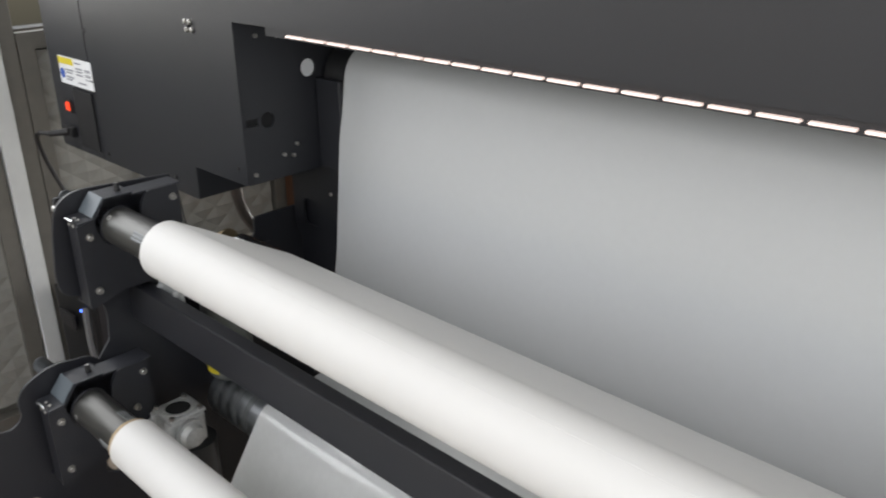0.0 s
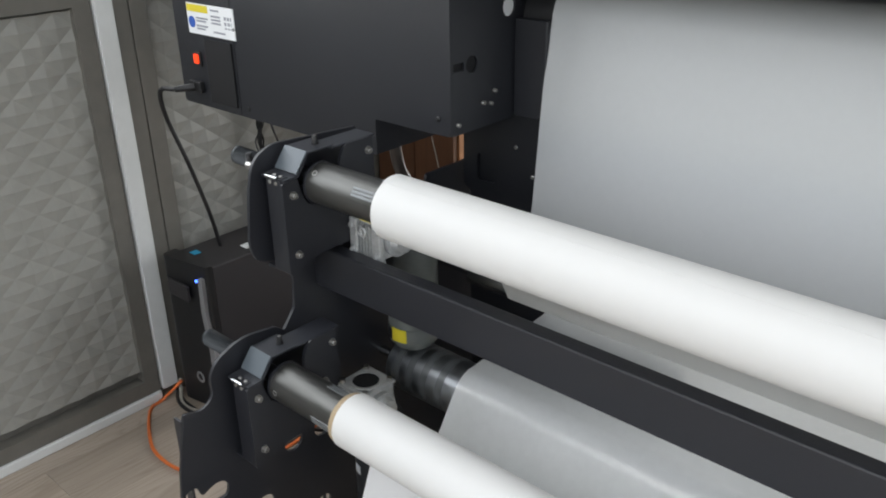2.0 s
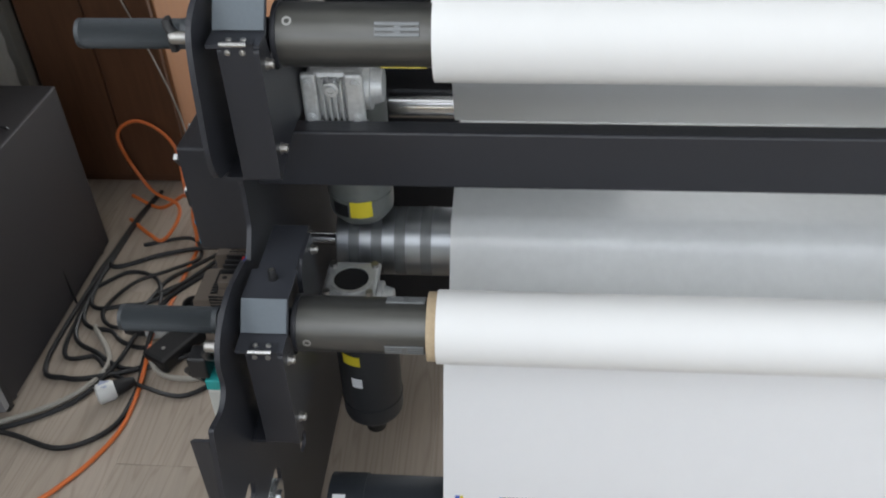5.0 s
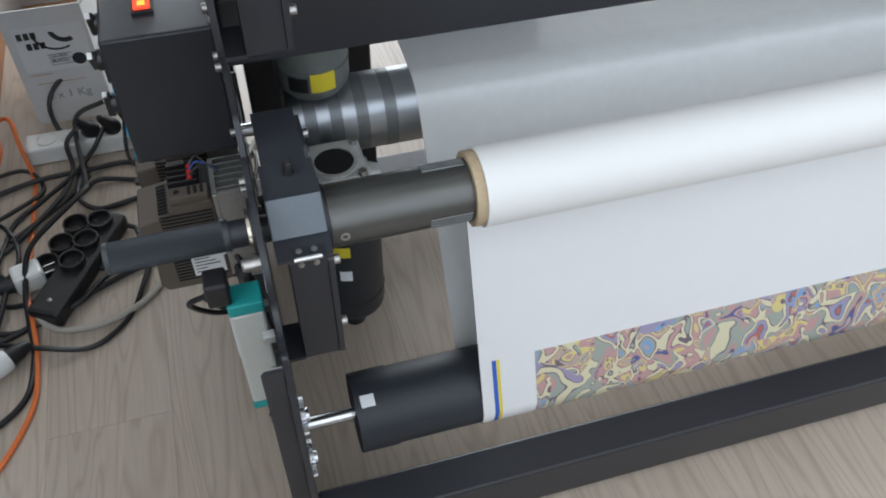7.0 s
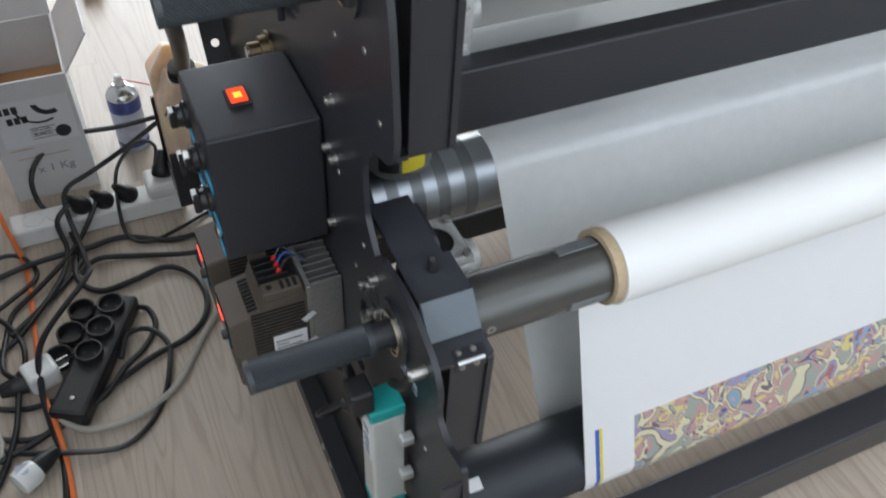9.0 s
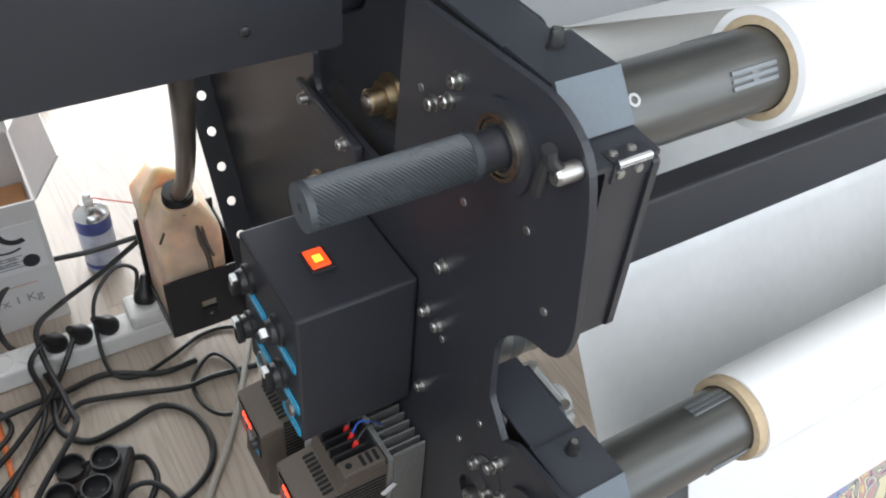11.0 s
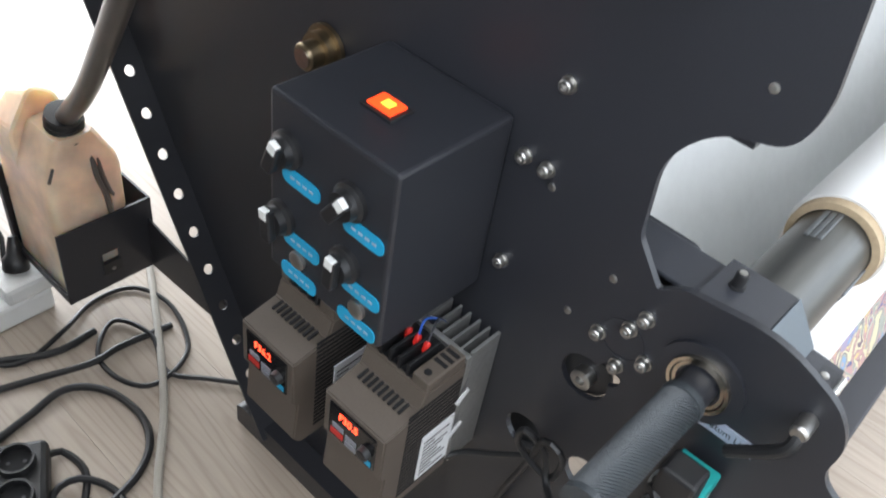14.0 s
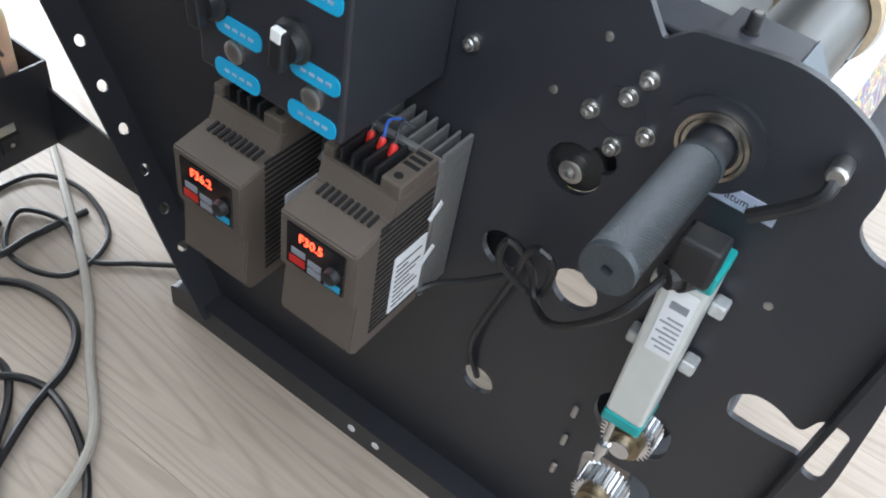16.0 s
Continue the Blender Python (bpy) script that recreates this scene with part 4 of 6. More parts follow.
for ky, kz, ang in ((0.191, 0.632, 20), (0.123, 0.628, 35), (0.197, 0.563, -5), (0.124, 0.567, 5)):
    bm = B()
    lathe(bm, (-0.120, ky, kz), (-1, 0, 0), [(0, 0.0155), (0.004, 0.0155), (0.006, 0.0125), (0.012, 0.0115)], 28)
    k = part("knob", bm, BLACK, cb, smooth=True)
    bm = B()
    box(bm, -0.1395, -0.131, -0.0055, 0.0055, -0.015, 0.015, 0.0018)
    bmesh.ops.rotate(bm, cent=(0, 0, 0), matrix=Matrix.Rotation(radians(ang), 3, "X"), verts=bm.verts)
    bmesh.ops.translate(bm, vec=(0, ky, kz), verts=bm.verts)
    part("pointer", bm, BLACK, k)
    bm = B()
    box(bm, -0.1400, -0.1345, -0.0042, 0.0042, 0.0065, 0.0156, 0.0008)
    bmesh.ops.rotate(bm, cent=(0, 0, 0), matrix=Matrix.Rotation(radians(ang), 3, "X"), verts=bm.verts)
    bmesh.ops.translate(bm, vec=(0, ky, kz), verts=bm.verts)
    part("white_tip", bm, WHITE_PL, k, "white pointer tip")
for ly, lz in ((0.176, 0.609), (0.109, 0.606), (0.174, 0.548), (0.107, 0.549), (0.176, 0.512), (0.108, 0.514)):
    bm = B()
    slab(bm, rounded([(ly - 0.021, lz - 0.0075), (ly + 0.021, lz - 0.0075), (ly + 0.021, lz + 0.0075), (ly - 0.021, lz + 0.0075)], 0.0075), -0.1212, -0.1202)
    lb = part("label", bm, LABEL_C, cb, "rounded cyan label")
    bm = B()
    for i in range(4):
        box(bm, -0.1215, -0.1211, ly - 0.014 + 0.007 * i, ly - 0.0095 + 0.007 * i, lz - 0.0012, lz + 0.0012)
    part("lettering", bm, CAN_WHITE, lb)
for by, bz in ((0.177, 0.531), (0.108, 0.531)):
    bm = B()
    lathe(bm, (-0.120, by, bz), (-1, 0, 0), [(0, 0.0085), (0.003, 0.0085), (0.004, 0.007), (0.0045, 0.003)], 20)
    part("push_button", bm, ZINC, cb, "round metal push button", smooth=True)


def inverter(y0, z0, digits, label):
    """A motor inverter with its back on the plate and its front facing out."""
    e = empty("inverter_drive", label, "inverter", "inverters", (0, y0, z0))
    w, h = 0.072, 0.150
    bm = B()
    # moulded case, profile in (x, z)
    prof = [(-0.045, 0.0), (-0.128, 0.0), (-0.136, 0.012), (-0.132, 0.062), (-0.138, 0.068), (-0.138, 0.122), (-0.100, 0.129), (-0.094, 0.148), (-0.045, 0.148)]
    slab(bm, [(x, z0 + z) for x, z in prof], y0, y0 + w, [], "y")
    bmesh.ops.bevel(bm, geom=[ed for ed in bm.edges if len(ed.link_faces) == 2 and ed.calc_face_angle(0) > 0.6], offset=0.0015, segments=2, affect="EDGES")
    case = part("case", bm, TAUPE, e)
    bm = B()
    box(bm, -0.0445, -0.0385, y0 + 0.001, y0 + w - 0.001, z0, z0 + 0.152, 0.001)
    box(bm, -0.0385, -0.0015, y0 + 0.001, y0 + 0.004, z0 - 0.004, z0 + 0.155)
    hs = part("heatsink", bm, HEATSINK, e, "finned aluminium heatsink")
    for i in range(1, 7):
        bm = B()
        yy = y0 + 0.001 + i * (w - 0.005) / 6
        box(bm, -0.0385, -0.0015, yy, yy + 0.0022, z0, z0 + 0.152)
        part("fin", bm, HEATSINK, hs)
    for i in range(9):
        bm = B()
        yy = y0 + 0.010 + i * 0.0060
        box(bm, -0.113, -0.1015, yy, yy + 0.0026, 0.0015, 0.0035, 0, Matrix.Translation((0, 0, z0 + 0.122)) @ Matrix.Rotation(0, 4, "Y"))
        for v in bm.verts:
            v.co.z += 0.0026 + (v.co.x + 0.124) * 0.18
        part("vent_slot", bm, DEEP_SHADE, case)
    # dark slots for the ribs, dense enough to stand for the side's shade
    for i in range(21):
        bm = B()
        zz = z0 + 0.014 + i * 0.0058
        box(bm, -0.112, -0.048, y0 - 0.0006, y0 + 0.0004, zz, zz + 0.0030)
        part("side_slot_shade", bm, DEEP_SHADE, case)
    # terminal row: raised ends, black fins, ferruled wires between them
    bm = B()
    box(bm, -0.094, -0.048, y0 + 0.0005, y0 + 0.019, z0 + 0.1483, z0 + 0.160, 0.0015)
    end = part("terminal_end", bm, TAUPE, case)
    bm = B()
    lathe(bm, (-0.085, y0 + 0.010, z0 + 0.1602), (0, 0, 1), [(0, 0.0035), (0.0006, 0.0035)], 14)
    part("screw_hole", bm, DEEP_SHADE, case)
    bm = B()
    box(bm, -0.094, -0.072, y0 + w - 0.010, y0 + w - 0.0005, z0 + 0.1483, z0 + 0.158, 0.0015)
    part("terminal_end", bm, TAUPE, case)
    for i in range(3):
        bm = B()
        box(bm, -0.072 + 0.0075 * i, -0.068 + 0.0075 * i, y0 + 0.003, y0 + 0.0165, z0 + 0.1601, z0 + 0.1607)
        part("vent_slot", bm, DEEP_SHADE, case)
    bm = B()
    box(bm, -0.092, -0.046, y0 + 0.0195, y0 + w - 0.0105, z0 + 0.1482, z0 + 0.1495)
    part("terminal_block", bm, BLACK, case)
    for i in range(4):
        bm = B()
        yy = y0 + 0.0225 + i * 0.0105
        box(bm, -0.094, -0.058, yy, yy + 0.0028, z0 + 0.1496, z0 + 0.164, 0.0005)
        part("terminal_fin", bm, BLACK, case)
    for i in range(3):
        bm = B()
        yy = y0 + 0.0292 + i * 0.0105
        lathe(bm, (-0.070, yy, z0 + 0.150), (0.25, 0, 1), [(0, 0.0016), (0.006, 0.0018), (0.007, 0.0032), (0.015, 0.0030), (0.017, 0.0016)], 10)
        fr = part("ferrule", bm, RED_PL, case, "red wire ferrule", smooth=True)
        bm = B()
        tube(bm, [(-0.066, yy, z0 + 0.166), (-0.056, yy + 0.004, z0 + 0.174), (-0.044, yy + 0.010 * (1 - i), z0 + 0.170), (-0.032, yy + 0.014 * (1 - i), z0 + 0.158)], 0.0011, 6, 0.004)
        part("wire", bm, (INK, LABEL_B, BAND)[i], fr)
    # keypad
    kp = B()
    box(kp, -0.1396, -0.1378, y0 + 0.008, y0 + 0.064, z0 + 0.075, z0 + 0.117, 0.0008)
    pad = part("keypad", kp, GLASS_DK, e, "glossy black keypad")
    bm = B()
    for kx, kz in ((0.045, 0.092), (0.029, 0.089), (0.029, 0.081)):
        box(bm, -0.1404, -0.1394, y0 + kx, y0 + kx + 0.013, z0 + kz - 0.003, z0 + kz + 0.003)
    part("key", bm, INK_GREY, pad)
    bm = B()
    box(bm, -0.1404, -0.1394, y0 + 0.045, y0 + 0.060, z0 + 0.079, z0 + 0.086)
    part("key", bm, RED_PL, pad, "red stop key")
    bm = B()
    box(bm, -0.1404, -0.1394, y0 + 0.011, y0 + 0.025, z0 + 0.078, z0 + 0.084)
    part("key", bm, LABEL_C, pad, "blue key")
    bm = B()
    lathe(bm, (-0.1394, y0 + 0.018, z0 + 0.093), (-1, 0, 0), [(0, 0.007), (0.006, 0.006), (0.0065, 0.004)], 16)
    part("dial", bm, BLACK, pad)
    cu = bpy.data.curves.new("digits", "FONT")
    cu.body, cu.size, cu.extrude = digits, 0.0118, 0.0003
    cu.align_x, cu.align_y = "CENTER", "CENTER"
    tmp = new("digits", cu)
    bpy.context.view_layer.update()
    me = bpy.data.meshes.new_from_object(tmp)
    bpy.data.objects.remove(tmp)
    me.materials.append(RED_LED)
    ob = new("digits", me)
    ob["label"] = "lit red digits " + digits
    ob.parent = pad
    me.transform(pose(-0.1400, y0 + 0.040, z0 + 0.1075, 90, 0, -90) @ Matrix.Scale(0.9, 4, (1, 0, 0)))
    me.transform(Matrix.Translation((0, -y0, -z0)))
    # rating plate on the side
    bm = B()
    box(bm, -0.090, -0.049, y0 - 0.0018, y0 - 0.0007, z0 + 0.020, z0 + 0.085)
    rp = part("rating_plate", bm, LABEL_W, e, "white rating plate")
    bm = B()
    for i in range(9):
        box(bm, -0.087, -0.055 - 0.012 * (i % 3 == 1) - 0.005 * (i % 2), y0 - 0.0022, y0 - 0.0017, z0 + 0.026 + 0.006 * i, z0 + 0.0275 + 0.006 * i)
    part("lettering", bm, INK, rp)
    for zz in (0.058, 0.106):
        bm = B()
        box(bm, -0.009, 0.009, -0.0030, -0.0024, -0.004, 0.004, 0, Matrix.Translation((-0.045, y0, z0 + zz)) @ Matrix.Rotation(radians(-35), 4, "Y"))
        part("tape_scrap", bm, LABEL_W, e, "scrap of white tape")
    return e


inverter(0.047, 0.314, "F30.5", "taupe plastic inverter drive showing F30.5")
inverter(0.159, 0.306, "F36.2", "taupe plastic inverter drive showing F36.2")

# ---- position sensor beside the lower grip ----
sen = empty("position_sensor", "silver rod-type position sensor with teal ends", "sensor", "", (-0.03, -0.15, 0.4))
mt = Matrix.Translation((-0.026, -0.149, 0.415)) @ Matrix.Rotation(radians(-2), 4, "X")


def sbox(bm, *a, bev=0.0):
    box(bm, *a, bev, mt)
    return bm


part("body", sbox(B(), -0.018, 0.018, -0.016, 0.016, -0.085, 0.070, bev=0.003), ENC, sen)
part("end_cap", sbox(B(), -0.0185, 0.0185, -0.0165, 0.0165, 0.0702, 0.086, bev=0.002), TEAL, sen, "teal plastic end cap")
part("end_cap", sbox(B(), -0.0185, 0.0185, -0.0165, 0.0165, -0.097, -0.0852, bev=0.002), TEAL, sen, "teal plastic end cap")
lab2 = part("label", sbox(B(), -0.0189, -0.0181, -0.012, 0.008, 0.0, 0.064), LABEL_W, sen, "white printed label")
bm = B()
for i in range(7):
    sbox(bm, -0.0194, -0.0188, -0.010, 0.002 + 0.004 * (i % 2), 0.006 + 0.005 * i, 0.0075 + 0.005 * i)
sbox(bm, -0.0194, -0.0188, -0.009, 0.004, 0.046, 0.053)
part("lettering", bm, INK_GREY, lab2)
bm = B()
lathe(bm, (-0.026, -0.149 + 0.004, 0.415 - 0.097), (0, -0.04, -1), [(0, 0.003), (0.05, 0.003), (0.0505, 0.006), (0.062, 0.0065), (0.064, 0.004), (0.075, 0.004)], 14)
part("rod", bm, STEEL, sen, "steel push rod", smooth=True)
bm = B()
sbox(bm, -0.036, -0.012, -0.014, 0.014, 0.0865, 0.118, bev=0.003)
p = part("connector", bm, BLACK, sen)
bm = B()
lathe(bm, (-0.045, -0.145, 0.500), (-0.75, 0.5, -0.1), [(0, 0.013), (0.012, 0.013), (0.0125, 0.010), (0.02, 0.009), (0.0205, 0.005)], 14)
part("gland", bm, BLACK, p, "ribbed cable gland")
for z in (0.035, -0.03):
    for s_ in (-1, 1):
        bm = B()
        sbox(bm, 0.010, 0.024, min(s_ * 0.0165, s_ * 0.028), max(s_ * 0.0165, s_ * 0.028), z - 0.006, z + 0.006, bev=0.002)
        part("clip", bm, CAST, sen, "bright steel clip")
bm = B()
box(bm, -0.0016, -0.0004, -0.172, -0.118, 0.5245, 0.5385, 0.0003, Matrix.Translation((0, 0, 0)))
dl = part("datum_label", bm, CAN_WHITE, side_plate, "pale blue label reading datum line")


def text_mesh(name, body, size, material, parent, m, label=""):
    cu = bpy.data.curves.new(name, "FONT")
    cu.body, cu.size, cu.extrude = body, size, 0.0002
    cu.align_x, cu.align_y = "CENTER", "CENTER"
    tmp = new(name, cu)
    bpy.context.view_layer.update()
    me = bpy.data.meshes.new_from_object(tmp)
    bpy.data.objects.remove(tmp)
    me.materials.append(material)
    ob = new(name, me)
    ob.parent = parent
    off, top = Vector((0, 0, 0)), parent
    while top:
        off += Vector(top.location)
        top = top.parent
    me.transform(Matrix.Translation(-off) @ m)
    if label:
        ob["label"] = label
    return ob


text_mesh("lettering", "Datum Line", 0.0082, INK, dl, pose(-0.0018, -0.150, 0.5315, 90, 0, -90))
bm = B()
tube(bm, [(-0.06, -0.135, 0.498), (-0.085, -0.12, 0.47), (-0.06, -0.08, 0.40), (-0.03, -0.05, 0.375), (-0.022, -0.035, 0.40), (-0.03, -0.015, 0.42), (-0.022, -0.01, 0.385), (-0.02, -0.045, 0.37), (-0.03, -0.055, 0.42), (-0.03, -0.035, 0.425), (-0.014, -0.02, 0.36), (-0.010, 0.0, 0.26), (0.004, -0.009, 0.199)], 0.0033, 8, 0.006)
thing("sensor_cable", bm, CABLE, "looped thin black sensor cable tied at the plate", "cable", smooth=True)
bm = B()
tube(bm, [(-0.015, -0.02, 0.372), (-0.02, 0.01, 0.345), (-0.03, 0.04, 0.325), (-0.05, 0.055, 0.313)], 0.0033, 8, 0.006)
thing("drive_cable", bm, CABLE, "thin black cable between sensor and inverter", "cable", smooth=True)

# pinions at the foot of the plate
gear = empty("pinion_drive", "steel pinions on brass bushes at the plate foot", "gear", "", (0, -0.16, 0.26))
for gy, gz, gr in ((-0.16, 0.268, 0.024), (-0.162, 0.165, 0.025)):
    bm = B()
    pts = []
    n = 28
    for i in range(n * 4):
        a = 2 * math.pi * i / (n * 4)
        r = gr if i % 4 in (0, 1) else gr - 0.004
        pts.append((gy + r * math.cos(a), gz + r * math.sin(a)))
    slab(bm, pts, -0.012, 0.012)
    g = part("pinion", bm, STEEL, gear, "toothed steel pinion")
    bm = B()
    ring(bm, (-0.012, gy, gz), (-0.020, gy, gz), 0.016, 0.0096, 28)
    part("bush", bm, BRASS, g, "brass bush", smooth=True)
    bm = B()
    cyl(bm, (-0.026, gy, gz), (0.016, gy, gz), 0.0095, seg=20)
    part("spindle", bm, STEEL, g, smooth=True)

# ---- geared motors ----


def gearbox(x, y, z, label, top_hole):
    """A small worm gearbox about 7 cm wide, origin at its centre."""
    e = empty("worm_gearbox", label, "gearbox", "gearboxes", (x, y, z))
    bm = B()
    box(bm, x - 0.033, x + 0.033, y - 0.030, y + 0.038, z - 0.032, z + 0.032, 0.006)
    body = part("housing", bm, CAST, e)
    for i in range(4):
        bm = B()
        xx = x - 0.0125 + i * 0.0072
        box(bm, xx, xx + 0.0026, y - 0.040, y - 0.0302, z - 0.031, z + 0.026, 0.0008)
        part("fin", bm, CAST, body)
    for x0, x1 in ((-0.037, -0.018), (0.015, 0.037)):
        bm = B()
        box(bm, x + x0, x + x1, y - 0.041, y - 0.0302, z - 0.038, z + 0.034, 0.003)
        box(bm, x + x0 - 0.002, x + x1 + 0.002, y - 0.045, y - 0.0302, z - 0.042, z - 0.029, 0.002)
        fl = part("side_flange", bm, CAST, body, "cast side flange with a foot")
    for sx in (-1, 1):
        for sz in (-1, 1):
            bm = B()
            lathe(bm, (x + sx * 0.028, y - 0.041, z + sz * 0.022), (0, -1, 0), [(0, 0.006), (0.003, 0.006), (0.0032, 0.004), (0.006, 0.004)], 12)
            part("lug", bm, CAST, body)
    bm = B()
    lathe(bm, (x + 0.0335, y, z), (1, 0, 0), [(0, 0.030), (0.008, 0.030), (0.009, 0.024), (0.022, 0.020), (0.023, 0.012)], 28)
    part("flange", bm, CAST, body, smooth=True)
    bm = B()
    if top_hole:
        box(bm, x - 0.037, x + 0.037, y - 0.036, y + 0.040, z + 0.0325, z + 0.040, 0.005)
        part("top_flange", bm, CAST, body)
        bm = B()
        ring(bm, (x, y, z + 0.0402), (x, y, z + 0.0425), 0.029, 0.024, 32)
        part("rim", bm, CAST, body)
        # the bore's shade is a near-black disc on the flange
        bm = B()
        cyl(bm, (x, y, z + 0.0402), (x, y, z + 0.0408), 0.0239, seg=28)
        part("bore", bm, DEEP_SHADE, body, "near-black disc for the shaded open bore")
        for sx in (-1, 1):
            for sy in (-1, 1):
                bm = B()
                cyl(bm, (x + sx * 0.029, y + sy * 0.029, z + 0.0402), (x + sx * 0.029, y + sy * 0.029, z + 0.046), 0.005, seg=10)
                part("bolt", bm, ZINC, body)
    else:
        lathe(bm, (x - 0.001, y - 0.036, z + 0.016), (0, -1, 0), [(0, 0.0095), (0.008, 0.0095), (0.0085, 0.0065), (0.0125, 0.006), (0.0125, 0.003), (0.010, 0.0028)], 16)
        part("plug", bm, CAST, body)
    return e


gearbox(0.106, 0.085, 0.768, "ribbed cast aluminium worm gearbox under the upper shaft", False)
gearbox(0.105, 0.028, 0.462, "cast aluminium worm gearbox with an open round flange", True)


def motor(c, r, z0, z1, paint, label, stickers):
    e = empty("gear_motor", label, "motor", "motors", (c[0], c[1], z0))
    bm = B()
    lathe(bm, (*c, z0), (0, 0, 1), [(0, r * 0.55), (0.003, r * 0.8), (0.014, r * 0.98), (0.02, r), (z1 - z0, r)], 40)
    part("housing", bm, paint, e, smooth=True)
    bm = B()
    ring(bm, (*c, z0 + 0.045), (*c, z0 + 0.047), r + 0.0012, r - 0.001, 40)
    part("band", bm, paint, e, smooth=True)
    for a, z, w, h, m_ in stickers:
        bm = B()
        n = 6
        for i in range(n):
            t0, t1 = radians(a + w * (i / n - 0.5)), radians(a + w * ((i + 1) / n - 0.5))
            vs = [bm.verts.new((c[0] + (r + d) * math.cos(t), c[1] + (r + d) * math.sin(t), zz)) for t, zz, d in ((t0, z, 0.0005), (t1, z, 0.0005), (t1, z + h, 0.0005), (t0, z + h, 0.0005), (t0, z, 0.0015), (t1, z, 0.0015), (t1, z + h, 0.0015), (t0, z + h, 0.0015))]
            for q in ((0, 1, 2, 3), (4, 5, 6, 7), (0, 1, 5, 4), (1, 2, 6, 5), (2, 3, 7, 6), (3, 0, 4, 7)):
                bm.faces.new([vs[k] for k in q])
        bmesh.ops.remove_doubles(bm, verts=bm.verts, dist=0.00005)
        part("sticker", bm, m_, e, "small sticker on the housing")
    return e


motor((0.106, 0.152), 0.046, 0.527, 0.735, MOTOR, "olive-grey gear motor with a yellow sticker", ((-82, 0.549, 38, 0.026, LABEL_Y), (-120, 0.549, 30, 0.020, BLACK)))
mo = motor((0.113, 0.044), 0.046, 0.215, 0.43, MOTOR_DARK, "dark hanging gear motor under the lower shaft", ((-105, 0.316, 20, 0.018, LABEL_W), (-112, 0.362, 34, 0.018, LABEL_Y)))
bm = B()
cyl(bm, (0.113, 0.044, 0.178), (0.113, 0.044, 0.2155), 0.016, seg=20)
part("end_gland", bm, BLACK, mo)

# ---- printed motif on the lower web ----


def art_material():
    m = bpy.data.materials.new("printed_swirl_motif")
    m.use_nodes = True
    n, ln = m.node_tree.nodes, m.node_tree.links
    b = n["Principled BSDF"]
    tc = n.new("ShaderNodeTexCoord")
    mp = n.new("ShaderNodeMapping")
    mp.inputs["Scale"].default_value = (1.0, 1.0, 1.0)
    ln.new(tc.outputs["Object"], mp.inputs[0])

    def band(scale, dist, seed, mult, stops, detail=1.0):
        ad = n.new("ShaderNodeVectorMath")
        ad.operation = "ADD"
        ad.inputs[1].default_value = (seed, seed * 0.7, seed * 1.3)
        ln.new(mp.outputs[0], ad.inputs[0])
        t = n.new("ShaderNodeTexNoise")
        t.inputs["Scale"].default_value, t.inputs["Detail"].default_value, t.inputs["Distortion"].default_value = scale, detail, dist
        ln.new(ad.outputs[0], t.inputs["Vector"])
        k = n.new("ShaderNodeMath")
        k.operation = "MULTIPLY"
        k.inputs[1].default_value = mult
        ln.new(t.outputs[0], k.inputs[0])
        f = n.new("ShaderNodeMath")
        f.operation = "FRACT"
        ln.new(k.outputs[0], f.inputs[0])
        r = n.new("ShaderNodeValToRGB")
        r.color_ramp.interpolation = "CONSTANT"
        el = r.color_ramp.elements
        while len(el) < len(stops):
            el.new(0.5)
        for e, (p, c) in zip(el, stops):
            e.position, e.color = p, (*c, 1)
        ln.new(f.outputs[0], r.inputs[0])
        return r

    cream, sage, lilac, navy = (0.60, 0.56, 0.38), (0.30, 0.33, 0.29), (0.30, 0.26, 0.38), (0.075, 0.10, 0.26)
    rose, brick, sky_b, ochre, dark = (0.45, 0.27, 0.26), (0.40, 0.13, 0.12), (0.19, 0.32, 0.52), (0.58, 0.50, 0.20), (0.15, 0.11, 0.14)
    tan = (0.42, 0.33, 0.30)
    big = band(15, 1.1, 3.1, 2.6, [(0, lilac), (0.12, dark), (0.15, cream), (0.30, dark), (0.33, sage), (0.47, rose), (0.60, dark), (0.63, navy), (0.74, tan), (0.86, brick), (0.94, dark), (0.965, sky_b)])
    small = band(27, 1.1, 9.4, 2.4, [(0, cream), (0.16, dark), (0.20, rose), (0.38, ochre), (0.52, dark), (0.56, tan), (0.72, sky_b), (0.82, sage), (0.93, dark)])
    pick = band(9, 0.8, 5.5, 3.0, [(0, (0, 0, 0)), (0.5, (1, 1, 1))])
    mx = n.new("ShaderNodeMixRGB")
    ln.new(pick.outputs[0], mx.inputs[0])
    ln.new(big.outputs[0], mx.inputs[1])
    ln.new(small.outputs[0], mx.inputs[2])
    ln.new(mx.outputs[0], b.inputs["Base Color"])
    b.inputs["Roughness"].default_value = 0.55
    return m


ART = art_material()
line0, line1 = Vector(pw[18]), Vector(pw[19])
start = line0 + (line1 - line0) * 0.26
bm = B()
web(bm, [(start[0] - 0.0010, start[1])] + arc(BC, BR2 + 0.0010, 172, 300, 16), 0.313, X1 - 0.16, 0.0004)
part("printed_motif", bm, ART, printed, "colourful printed swirl motif", smooth=True)
